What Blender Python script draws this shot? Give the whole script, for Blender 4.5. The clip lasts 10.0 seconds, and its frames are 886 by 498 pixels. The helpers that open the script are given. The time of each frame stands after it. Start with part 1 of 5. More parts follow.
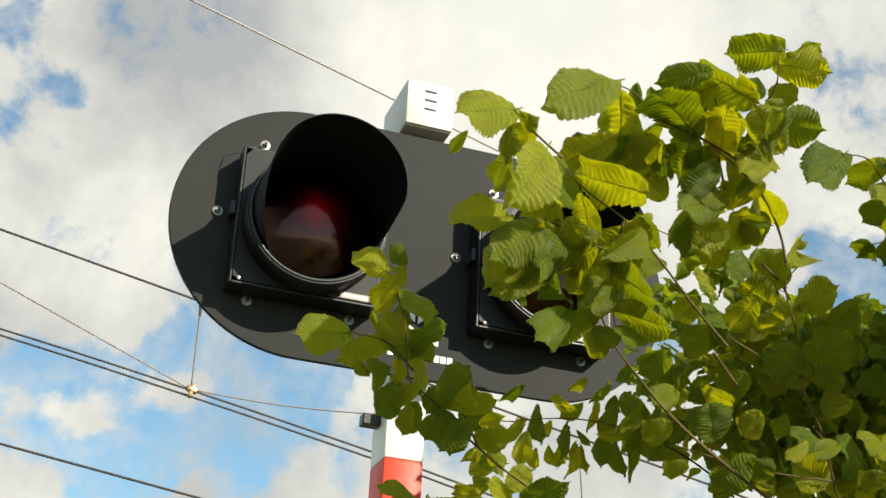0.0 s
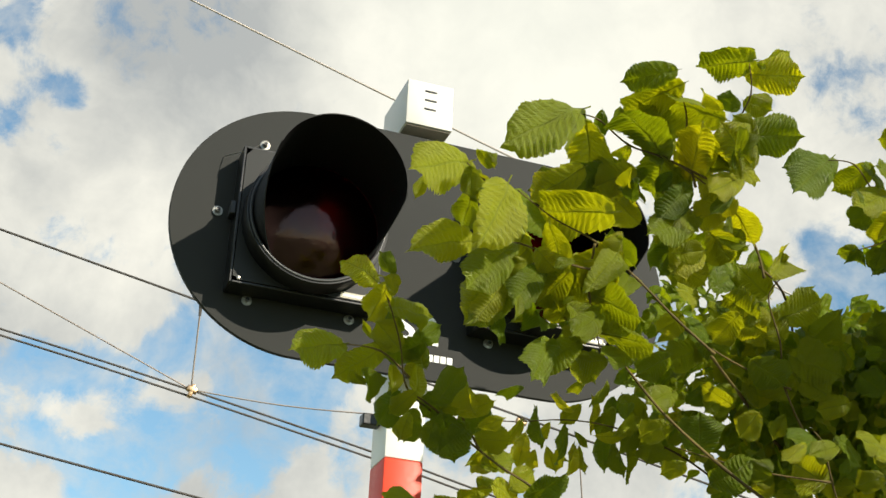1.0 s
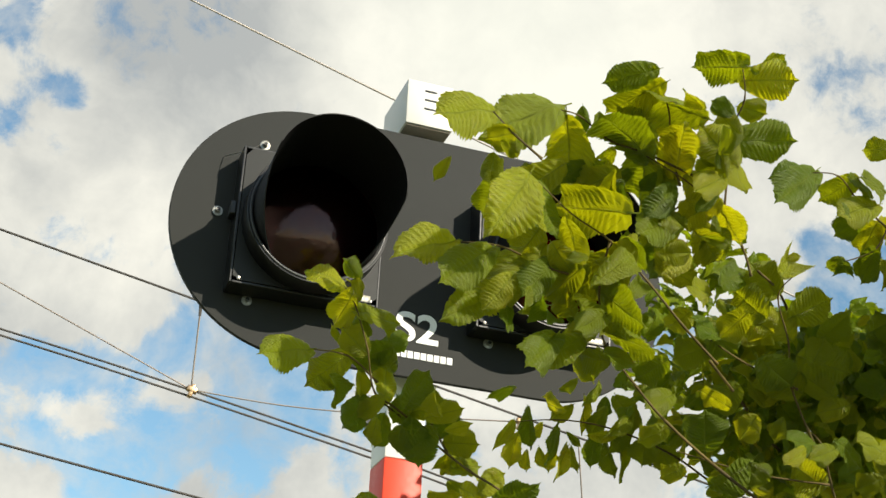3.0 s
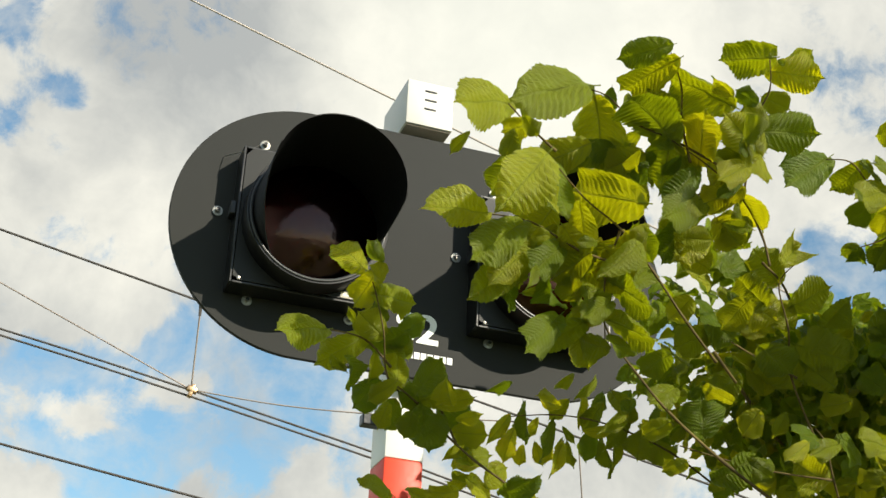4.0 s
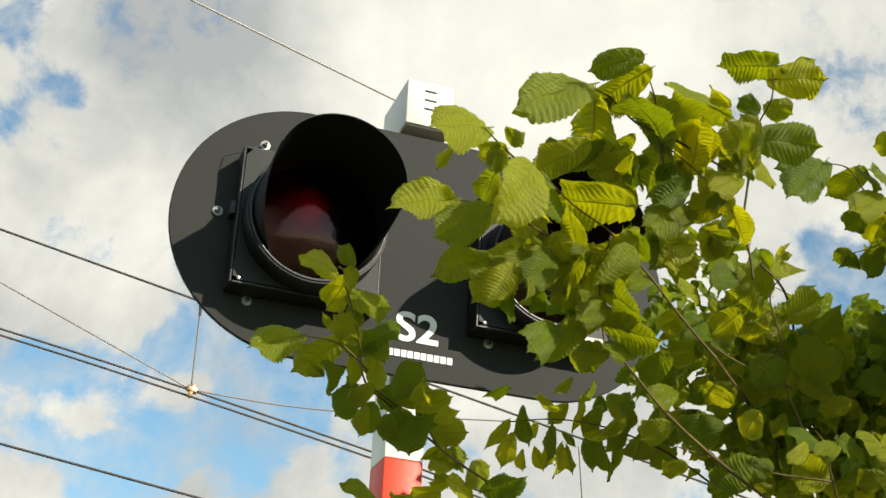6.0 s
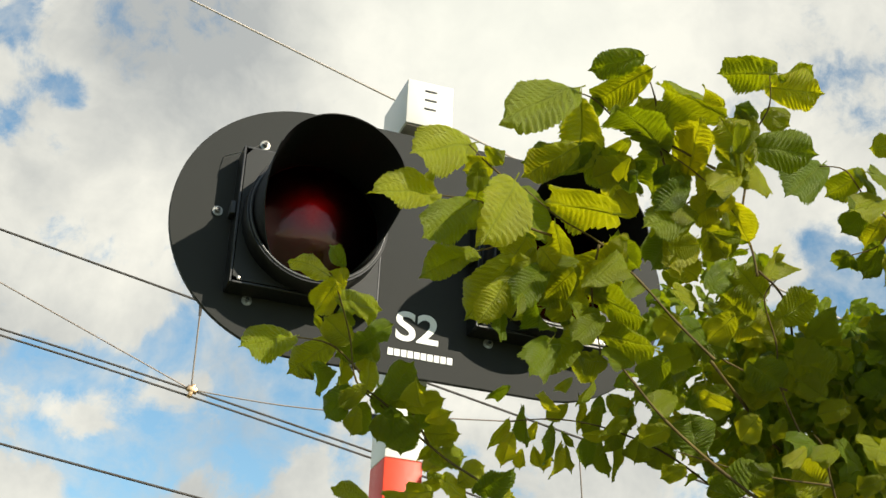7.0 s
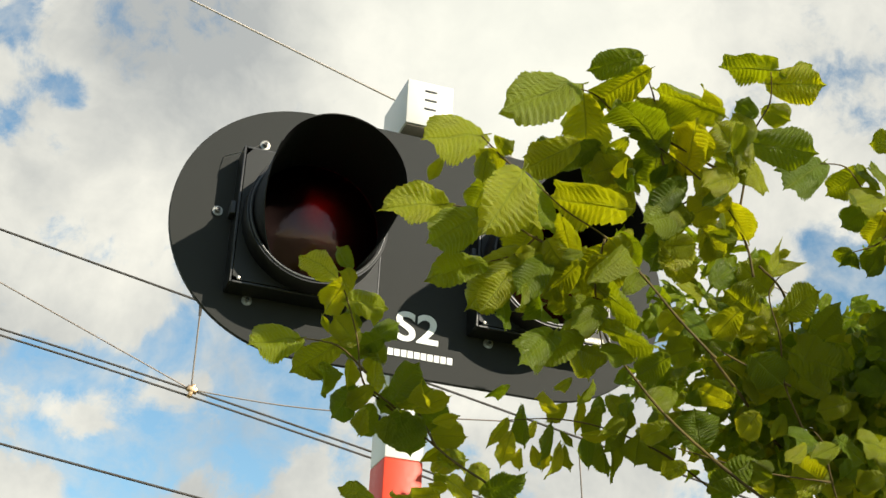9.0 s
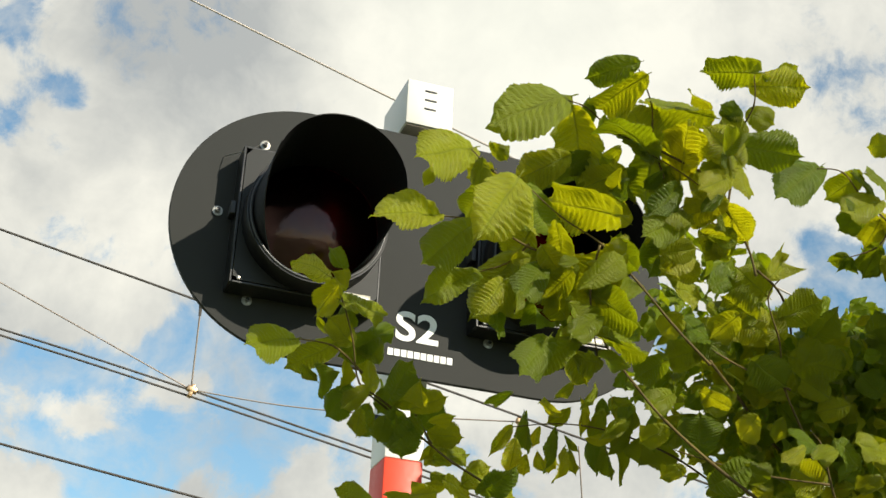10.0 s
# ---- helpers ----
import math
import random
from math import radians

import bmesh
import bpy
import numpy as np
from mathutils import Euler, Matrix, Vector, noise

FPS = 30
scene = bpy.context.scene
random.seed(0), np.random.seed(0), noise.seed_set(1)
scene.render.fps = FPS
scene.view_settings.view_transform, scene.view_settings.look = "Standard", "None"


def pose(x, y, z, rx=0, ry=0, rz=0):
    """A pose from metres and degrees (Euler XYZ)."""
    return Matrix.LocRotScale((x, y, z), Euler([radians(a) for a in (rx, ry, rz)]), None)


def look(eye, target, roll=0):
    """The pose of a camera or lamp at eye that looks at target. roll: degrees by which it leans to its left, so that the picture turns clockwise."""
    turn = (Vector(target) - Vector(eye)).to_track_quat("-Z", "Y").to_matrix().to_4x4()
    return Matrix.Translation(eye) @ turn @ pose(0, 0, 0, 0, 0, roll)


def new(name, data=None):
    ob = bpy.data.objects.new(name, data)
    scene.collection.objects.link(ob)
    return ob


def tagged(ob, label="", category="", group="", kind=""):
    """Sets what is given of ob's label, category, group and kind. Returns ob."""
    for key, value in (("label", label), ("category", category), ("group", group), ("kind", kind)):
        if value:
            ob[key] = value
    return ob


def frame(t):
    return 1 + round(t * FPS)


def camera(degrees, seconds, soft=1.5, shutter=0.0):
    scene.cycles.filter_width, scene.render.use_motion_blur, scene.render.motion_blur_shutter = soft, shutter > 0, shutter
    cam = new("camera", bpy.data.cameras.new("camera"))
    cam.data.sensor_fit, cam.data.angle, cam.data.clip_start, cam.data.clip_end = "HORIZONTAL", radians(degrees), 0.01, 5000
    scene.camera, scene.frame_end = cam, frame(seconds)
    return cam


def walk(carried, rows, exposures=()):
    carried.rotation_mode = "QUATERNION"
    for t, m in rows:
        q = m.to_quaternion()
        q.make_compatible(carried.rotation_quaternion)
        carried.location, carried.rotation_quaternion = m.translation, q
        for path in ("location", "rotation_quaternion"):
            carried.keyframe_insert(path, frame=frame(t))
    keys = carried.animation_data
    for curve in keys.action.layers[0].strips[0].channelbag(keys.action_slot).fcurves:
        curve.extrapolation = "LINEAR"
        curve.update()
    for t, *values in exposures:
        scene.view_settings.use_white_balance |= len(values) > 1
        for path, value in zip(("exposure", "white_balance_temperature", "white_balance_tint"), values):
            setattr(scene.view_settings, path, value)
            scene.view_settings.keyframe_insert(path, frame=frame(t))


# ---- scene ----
# ---- camera: held still, looking up at the signal ----
cam = camera(34.83, 10.0)
EYE = Vector((-0.600, -2.732, 1.606))
FWD = Vector((0.28662, 0.85057, 0.44088))
RIGHT = Vector((0.93976, -0.33908, 0.04322))
UP = Vector((-0.18625, -0.40193, 0.89653))
VIEW = Matrix((
    (RIGHT.x, UP.x, -FWD.x, EYE.x),
    (RIGHT.y, UP.y, -FWD.y, EYE.y),
    (RIGHT.z, UP.z, -FWD.z, EYE.z),
    (0, 0, 0, 1)))
walk(cam, [(0, VIEW), (10, VIEW)])

# ---- light: late sun from the right in front of the board, broken cloud ----
SUN = Vector((0.485, -0.725, 0.4825)).normalized()
sun = new("sun", bpy.data.lights.new("sun", "SUN"))
sun.data.energy, sun.data.angle, sun.data.color = 5.0, radians(0.6), (1.0, 0.92, 0.76)
sun.matrix_world = look(SUN * 50, (0, 0, 0))
scene.view_settings.exposure = 0.45

world = bpy.data.worlds.new("sky")
scene.world = world
world.use_nodes = True


def settings_of(node, operation=None, clamp=None, interpolation=None):
    if operation:
        node.operation = operation
    if clamp:
        node.use_clamp = True
    if interpolation:
        node.interpolation_type = interpolation


class Nodes:
    """Short way to write node trees."""

    def __init__(self, tree):
        self.tree = tree
        tree.nodes.clear()

    def add(self, kind, inputs=None, **settings):
        node = self.tree.nodes.new(kind)
        if settings:
            settings_of(node, **settings)
        for key, value in (inputs or {}).items():
            if isinstance(value, bpy.types.NodeSocket):
                self.tree.links.new(value, node.inputs[key])
            else:
                node.inputs[key].default_value = value
        return node

    def math(self, op, a, b=0.0, clamp=False):
        return self.add("ShaderNodeMath", {0: a, 1: b}, operation=op, clamp=clamp).outputs[0]

    def noise(self, vector, scale, detail=4.0, rough=0.55, distortion=0.0):
        return self.add("ShaderNodeTexNoise", {"Vector": vector, "Scale": scale, "Detail": detail,
                        "Roughness": rough, "Distortion": distortion}).outputs["Fac"]

    def span(self, value, a, b, c=0.0, d=1.0, smooth=False):
        return self.add("ShaderNodeMapRange", {0: value, 1: a, 2: b, 3: c, 4: d},
                        interpolation="SMOOTHSTEP" if smooth else "LINEAR").outputs[0]

    def mix(self, fac, a, b, blend="MIX"):
        node = self.tree.nodes.new("ShaderNodeMix")
        node.data_type, node.blend_type = "RGBA", blend
        for slot, value in ((0, fac), (6, a), (7, b)):
            if isinstance(value, bpy.types.NodeSocket):
                self.tree.links.new(value, node.inputs[slot])
            else:
                node.inputs[slot].default_value = value if slot == 0 else (*value[:3], 1)
        return node.outputs[2]


def make_sky():
    n = Nodes(world.node_tree)
    sky = n.add("ShaderNodeTexSky")
    sky.sky_type, sky.sun_disc = "NISHITA", False
    sky.sun_elevation, sky.sun_rotation = math.asin(SUN.z), math.atan2(SUN.x, SUN.y)
    sky.air_density, sky.dust_density, sky.ozone_density = 1.2, 0.1, 1.0
    blue = n.add("ShaderNodeVectorMath", {0: sky.outputs[0], "Scale": 0.15}, operation="SCALE").outputs[0]
    blue = n.add("ShaderNodeVectorMath", {0: blue, 1: (0.86, 1.06, 1.06)}, operation="MULTIPLY").outputs[0]
    way = n.add("ShaderNodeTexCoord").outputs["Generated"]
    warp = n.add("ShaderNodeTexNoise", {"Vector": way, "Scale": 9.0, "Detail": 3.0}).outputs["Color"]
    warp = n.add("ShaderNodeVectorMath", {0: warp, "Scale": 0.05}, operation="SCALE").outputs[0]
    bent = n.add("ShaderNodeVectorMath", {0: way, 1: warp}, operation="ADD").outputs[0]
    density = n.add("ShaderNodeMath", {0: n.noise(bent, 13.0, 12.0, 0.66), 1: -0.05}, operation="ADD").outputs[0]
    # the bank of cloud behind the signal is closer than the rest
    far = n.add("ShaderNodeVectorMath", {0: way, 1: tuple(FWD)}, operation="DISTANCE").outputs["Value"]
    density = n.math("ADD", density, n.span(far, 0.36, 0.8, 0.18, 0.0, smooth=True))
    # thin places in the cloud cover, where the blue shows
    for spot, size, amount in (((0.111, 0.940, 0.323), 0.192, 0.09), ((0.005, 0.864, 0.504), 0.064, -0.05), ((0.223, 0.921, 0.319), 0.104, 0.06),
                               ((-0.024, 0.838, 0.544), 0.044, 0.28), ((-0.002, 0.859, 0.513), 0.028, 0.20), ((0.018, 0.862, 0.507), 0.026, 0.24), ((-0.017, 0.873, 0.488), 0.028, 0.20),
                               ((0.015, 0.880, 0.475), 0.028, 0.15), ((0.036, 0.833, 0.553), 0.024, 0.10), ((0.032, 0.939, 0.342), 0.040, 0.22), ((0.073, 0.936, 0.344), 0.040, 0.24),
                               ((0.112, 0.926, 0.360), 0.036, 0.24), ((0.133, 0.919, 0.370), 0.032, 0.20), ((0.113, 0.949, 0.294), 0.052, 0.30), ((0.148, 0.940, 0.309), 0.044, 0.20),
                               ((0.195, 0.932, 0.305), 0.048, 0.20), ((0.162, 0.919, 0.358), 0.044, 0.24), ((0.204, 0.917, 0.343), 0.044, 0.26), ((0.228, 0.906, 0.357), 0.032, 0.20),
                               ((0.110, 0.898, 0.426), 0.020, 0.16), ((0.038, 0.957, 0.289), 0.036, 0.18), ((0.074, 0.958, 0.278), 0.032, 0.22), ((0.492, 0.687, 0.535), 0.036, 0.13),
                               ((0.513, 0.681, 0.523), 0.032, 0.13), ((0.521, 0.661, 0.540), 0.024, 0.10), ((0.539, 0.735, 0.412), 0.044, 0.26), ((0.555, 0.722, 0.414), 0.040, 0.28),
                               ((0.515, 0.735, 0.441), 0.028, 0.15), ((0.521, 0.687, 0.506), 0.028, 0.10), ((0.463, 0.714, 0.525), 0.024, 0.08), ((0.441, 0.811, 0.385), 0.036, 0.22),
                               ((0.511, 0.762, 0.397), 0.044, 0.20), ((0.035, 0.925, 0.379), 0.048, -0.14), ((0.082, 0.916, 0.393), 0.040, -0.12), ((0.067, 0.946, 0.318), 0.044, -0.05),
                               ((0.030, 0.949, 0.313), 0.036, -0.10), ((0.037, 0.966, 0.256), 0.040, -0.20), ((0.215, 0.937, 0.277), 0.044, -0.15), ((0.143, 0.952, 0.271), 0.024, -0.08),
                               ((0.091, 0.891, 0.445), 0.050, -0.16), ((0.281, 0.763, 0.583), 0.160, -0.30), ((0.115, 0.850, 0.515), 0.070, -0.22), ((0.406, 0.856, 0.319), 0.080, -0.10)):
        far = n.add("ShaderNodeVectorMath", {0: way, 1: spot}, operation="DISTANCE").outputs["Value"]
        density = n.math("SUBTRACT", density, n.span(far, 0.0, size, amount, 0.0, smooth=True))
    cover = n.span(density, 0.39, 0.59, smooth=True)
    shade = n.noise(bent, 7.0, 6.0, 0.6)
    far = n.add("ShaderNodeVectorMath", {0: way, 1: (0.085, 0.828, 0.560)}, operation="DISTANCE").outputs["Value"]
    shade = n.math("ADD", shade, n.span(far, 0.02, 0.15, 0.33, 0.0, smooth=True))
    far = n.add("ShaderNodeVectorMath", {0: way, 1: (0.10, 0.945, 0.31)}, operation="DISTANCE").outputs["Value"]
    shade = n.math("ADD", shade, n.span(far, 0.05, 0.26, 0.16, 0.0, smooth=True))
    far = n.add("ShaderNodeVectorMath", {0: way, 1: (0.383, 0.872, 0.304)}, operation="DISTANCE").outputs["Value"]
    shade = n.math("ADD", shade, n.span(far, 0.01, 0.12, 0.20, 0.0, smooth=True))
    far = n.add("ShaderNodeVectorMath", {0: way, 1: (0.034, 0.906, 0.422)}, operation="DISTANCE").outputs["Value"]
    shade = n.math("ADD", shade, n.span(far, 0.01, 0.10, -0.14, 0.0, smooth=True))
    white = n.mix(n.span(shade, 0.42, 0.80), (0.97, 0.95, 0.84), (0.48, 0.50, 0.49))
    far = n.add("ShaderNodeVectorMath", {0: way, 1: (0.30, 0.755, 0.585)}, operation="DISTANCE").outputs["Value"]
    white = n.mix(n.span(far, 0.0, 0.2, 0.6, 0.0, smooth=True), white, (1.06, 1.06, 0.92))
    # a thin veil of haze cloud lies over the blue
    cover = n.math("MAXIMUM", cover, n.span(n.noise(bent, 26.0, 10.0, 0.62), 0.38, 0.68, 0.0, 0.65))
    colour = n.mix(cover, blue, white)
    back = n.add("ShaderNodeBackground", {"Color": colour, "Strength": 0.735})
    n.add("ShaderNodeOutputWorld", {"Surface": back.outputs[0]})


make_sky()


# ---- materials ----
def material(name):
    mat = bpy.data.materials.new(name)
    mat.use_nodes = True
    return mat, Nodes(mat.node_tree)


def paint(name, colour, rough=0.5, metal=0.0, vary=0.25, bump=0.15, scale=40.0, worn=None, coat=0.0, spec=0.5, patchy=0.1):
    """A painted or metal surface with fine grain, broad stains and, where wanted, specks of wear."""
    mat, n = material(name)
    at = n.add("ShaderNodeTexCoord").outputs["Object"]
    fine, broad = n.noise(at, scale * 6, 3), n.noise(at, scale * 0.25, 5, 0.65)
    dark, light = [c * (1 - vary) for c in colour], [min(1, c * (1 + vary)) for c in colour]
    base = n.mix(n.span(broad, 0.3, 0.7), dark, light)
    if worn:
        base = n.mix(n.span(n.noise(at, scale * 1.5, 6, 0.7), 0.66, 0.72), base, worn)
    bumped = n.add("ShaderNodeBump", {"Strength": bump, "Distance": 0.002, "Height": fine})
    shader = n.add("ShaderNodeBsdfPrincipled", {
        "Base Color": base, "Metallic": metal, "Normal": bumped.outputs[0], "Coat Weight": coat,
        "Specular IOR Level": spec,
        "Roughness": n.span(n.math("ADD", n.math("MULTIPLY", fine, 0.4), n.math("MULTIPLY", broad, 0.6)), 0.3, 0.7,
                            max(0.03, rough - patchy), rough + patchy)})
    n.add("ShaderNodeOutputMaterial", {"Surface": shader.outputs[0]})
    return mat


def red_lens():
    mat, n = material("red_lens")
    at = n.add("ShaderNodeTexCoord").outputs["Object"]
    ripple = n.add("ShaderNodeBump", {"Strength": 0.6, "Distance": 0.0050, "Height": n.noise(at, 14.0, 4, 0.55)})
    tint = n.add("ShaderNodeBsdfRefraction", {"Color": (0.17, 0.001, 0.002, 1), "Roughness": 0.95, "IOR": 1.4})
    gloss = n.add("ShaderNodeBsdfGlossy", {"Color": (0.85, 0.54, 0.50, 1), "Roughness": 0.12, "Normal": ripple.outputs[0]})
    edge = n.add("ShaderNodeFresnel", {"IOR": 1.65})
    body = n.add("ShaderNodeMixShader", {0: edge.outputs[0], 1: tint.outputs[0], 2: gloss.outputs[0]})
    n.add("ShaderNodeOutputMaterial", {"Surface": body.outputs[0]})
    return mat


def glow(name, colour, strength, size):
    """A lamp's bright face, hottest in the middle."""
    mat, n = material(name)
    at = n.add("ShaderNodeTexCoord").outputs["Object"]
    out = n.add("ShaderNodeVectorMath", {0: at}, operation="LENGTH").outputs["Value"]
    near = n.span(out, 0.0, size, 1.0, 0.0)
    fall = n.math("ADD", n.math("MULTIPLY", n.math("POWER", near, 1.4), 0.42), n.math("MULTIPLY", n.math("POWER", near, 9.0), 1.2))
    n.add("ShaderNodeOutputMaterial", {"Surface": n.add("ShaderNodeEmission", {
        "Color": (*colour, 1), "Strength": n.math("MULTIPLY", fall, strength)}).outputs[0]})
    return mat


def leaf_material(name, island=False):
    """A thin toothed leaf: paler veins, light that comes through, each leaf a little different; island leaves are
    darkened for the crown's shade.
    """
    mat, n = material(name)
    uv = n.add("ShaderNodeSeparateXYZ", {0: n.add("ShaderNodeUVMap").outputs[0]})
    across, along = uv.outputs[0], uv.outputs[1]
    side = n.math("ABSOLUTE", across)
    rank = n.math("FRACT", n.math("SUBTRACT", n.math("MULTIPLY", along, 11.0), n.math("MULTIPLY", side, 5.0)))
    vein = n.math("MAXIMUM", n.span(n.math("ABSOLUTE", n.math("SUBTRACT", rank, 0.5)), 0.0, 0.10, 1.0, 0.0),
                  n.span(side, 0.012, 0.03, 1.0, 0.0))
    # island leaves keep to the dark greens: the inner crown's shade put into colour
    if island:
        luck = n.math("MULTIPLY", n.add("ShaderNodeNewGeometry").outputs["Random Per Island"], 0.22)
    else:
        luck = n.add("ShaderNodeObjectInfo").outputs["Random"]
    at = n.add("ShaderNodeTexCoord").outputs["Object"]
    patch = n.noise(at, 5.0 if not island else 60.0, 4, 0.6)
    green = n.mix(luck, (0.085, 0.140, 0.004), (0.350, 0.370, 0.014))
    green = n.mix(n.span(patch, 0.35, 0.7, 0.0, 0.5), green, (0.18, 0.23, 0.012))
    green = n.mix(n.math("MULTIPLY", vein, 0.35), green, (0.33, 0.36, 0.04))
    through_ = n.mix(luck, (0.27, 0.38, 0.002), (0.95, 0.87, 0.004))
    through_ = n.mix(n.math("MULTIPLY", vein, 0.45), through_, (0.22, 0.27, 0.01))
    pleat = n.add("ShaderNodeBump", {"Strength": 0.9, "Distance": 0.003, "Height": n.math(
        "ADD", n.math("MULTIPLY", vein, -0.6), n.noise(at, 90.0, 3))})
    front = n.add("ShaderNodeBsdfPrincipled", {"Base Color": green, "Roughness": 0.38, "Normal": pleat.outputs[0],
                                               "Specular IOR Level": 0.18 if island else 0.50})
    back = n.add("ShaderNodeBsdfTranslucent", {"Color": through_, "Normal": pleat.outputs[0]})
    both = n.add("ShaderNodeMixShader", {0: 0.42, 1: front.outputs[0], 2: back.outputs[0]})
    n.add("ShaderNodeOutputMaterial", {"Surface": both.outputs[0]})
    return mat


BOARD = paint("matt_grey_sheet", (0.0275, 0.0284, 0.0266), 0.6, vary=0.08, bump=0.02, scale=10, patchy=0.03, spec=0.12)
CASE = paint("black_case_paint", (0.010, 0.0105, 0.0105), 0.38, vary=0.2, bump=0.15, scale=20)
PLATE = paint("dark_grey_case_front", (0.016, 0.017, 0.016), 0.5, vary=0.12, bump=0.02, scale=14, spec=0.25, patchy=0.04)
VISOR = paint("visor_black", (0.006, 0.006, 0.006), 0.55, vary=0.2, bump=0.10, scale=24, spec=0.22)
RUBBER = paint("rubber_ring", (0.007, 0.007, 0.007), 0.34, vary=0.2, bump=0.05, scale=30, spec=0.3)
SKYLIT_LIP = paint("skylit_rubber_lip", (0.030, 0.030, 0.029), 0.35, vary=0.2, bump=0.05, scale=30, spec=0.5)
STEEL = paint("zinc_screw", (0.30, 0.29, 0.26), 0.42, metal=1.0, vary=0.15, bump=0.2, scale=60)
WHITE = paint("white_enamel", (0.80, 0.79, 0.76), 0.42, vary=0.04, bump=0.08, scale=12)
PALE = paint("pale_grey_enamel", (0.64, 0.62, 0.58), 0.45, vary=0.05, bump=0.05, scale=12)
RED = paint("red_enamel", (0.72, 0.060, 0.024), 0.45, vary=0.10, bump=0.10, scale=12, spec=0.25)
GALV = paint("galvanised_steel", (0.33, 0.34, 0.34), 0.5, metal=0.7, vary=0.2, bump=0.2, scale=20)
LETTER = paint("white_lettering", (0.80, 0.80, 0.78), 0.55, vary=0.06, bump=0.1, scale=30)
WIRE = paint("weathered_copper_wire", (0.085, 0.075, 0.068), 0.65, metal=0.2, vary=0.2, bump=0.0, scale=2)
THIN = paint("stainless_cord", (0.30, 0.25, 0.22), 0.6, metal=0.2, vary=0.15, bump=0.0, scale=2)
PALECORD = paint("pale_cord", (0.48, 0.42, 0.38), 0.7, vary=0.1, bump=0.0, scale=2)
BRASS = paint("brass_clamp", (0.50, 0.33, 0.19), 0.4, metal=0.9, vary=0.25, scale=30)
BARK = paint("young_bark", (0.11, 0.078, 0.024), 0.75, spec=0.25, vary=0.5, bump=0.5, scale=40)
TRUNK = paint("grey_brown_bark", (0.12, 0.095, 0.07), 0.9, vary=0.4, bump=0.8, scale=18)
SOIL = paint("dry_grass_ground", (0.11, 0.12, 0.06), 0.95, vary=0.4, bump=0.6, scale=2)
CONCRETE = paint("concrete_footing", (0.36, 0.35, 0.33), 0.9, vary=0.2, bump=0.5, scale=12)
SHADED_UNDER = paint("shaded_sheet_underside", (0.17, 0.145, 0.105), 0.7, vary=0.3, bump=0.1, scale=25)
TAG = paint("cream_label", (0.42, 0.39, 0.31), 0.6, vary=0.15, bump=0.05, scale=60)
BOWL = paint("dark_lamp_bowl", (0.03, 0.03, 0.03), 0.3, vary=0.2, bump=0.05, scale=30)
LENS = red_lens()
LIT = glow("lamp_glow", (1.0, 0.012, 0.03), 46.0, 0.036)
LEAF = leaf_material("elm_leaf")
SHADED_LEAVES = leaf_material("elm_foliage_shaded", island=True)


# ---- mesh helpers ----
def mesh_of(name, bm, *mats, smooth=None):
    data = bpy.data.meshes.new(name)
    if smooth is not None:
        for f in bm.faces:
            f.smooth = True
        for e in bm.edges:
            e.smooth = len(e.link_faces) == 2 and e.calc_face_angle(0) < radians(smooth)
    bm.to_mesh(data)
    bm.free()
    for m in mats:
        data.materials.append(m)
    return data


def part(name, bm, mat, parent=None, label="", smooth=None):
    ob = new(name, mesh_of(name, bm, mat, smooth=smooth))
    ob.parent = parent
    return tagged(ob, label)


def thing(name, place, label, category, group="", kind=""):
    ob = new(name)
    ob.empty_display_size = 0.1
    ob.location = place
    return tagged(ob, label, category, group, kind)


def box(bm, lo, hi, bevel=0.0, segments=2):
    made = bmesh.ops.create_cube(bm, size=1.0)["verts"]
    for v in made:
        v.co = Vector([lo[i] + (v.co[i] + 0.5) * (hi[i] - lo[i]) for i in range(3)])
    if bevel:
        edges = list({e for v in made for e in v.link_edges})
        bmesh.ops.bevel(bm, geom=edges, offset=bevel, segments=segments, affect="EDGES", profile=0.5)
    return bm


def lathe(bm, profile, steps=64, start=0.0, sweep=360.0, centre=(0, 0)):
    """Turn a profile of (radius, depth) round the Y axis through centre (x, z); 0 degrees is up."""
    closed = abs(sweep) >= 360
    rings = []
    for i in range(steps if closed else steps + 1):
        a = radians(start + sweep * i / steps)
        rings.append([bm.verts.new((centre[0] + r * math.sin(a), y, centre[1] + r * math.cos(a))) for r, y in profile])
    for i in range(steps):
        p, q = rings[i], rings[(i + 1) % len(rings)]
        for j in range(len(profile) - 1):
            bm.faces.new((p[j], p[j + 1], q[j + 1], q[j]))
    bmesh.ops.remove_doubles(bm, verts=bm.verts, dist=1e-5)
    bmesh.ops.recalc_face_normals(bm, faces=bm.faces)
    return bm


def rod(bm, points, radii, sides=6):
    """A round rod along points, with a radius for each."""
    rings, pts = [], [Vector(p) for p in points]
    for i, p in enumerate(pts):
        way = (pts[min(i + 1, len(pts) - 1)] - pts[max(i - 1, 0)]).normalized()
        a = way.orthogonal().normalized() if i == 0 else (a - way * a.dot(way)).normalized()
        b = way.cross(a)
        rings.append([bm.verts.new(p + radii[i] * (math.cos(t) * a + math.sin(t) * b))
                      for t in [2 * math.pi * k / sides for k in range(sides)]])
    for p, q in zip(rings, rings[1:]):
        for k in range(sides):
            bm.faces.new((p[k], p[(k + 1) % sides], q[(k + 1) % sides], q[k]))
    bm.faces.new(rings[0][::-1]), bm.faces.new(rings[-1])
    return bm


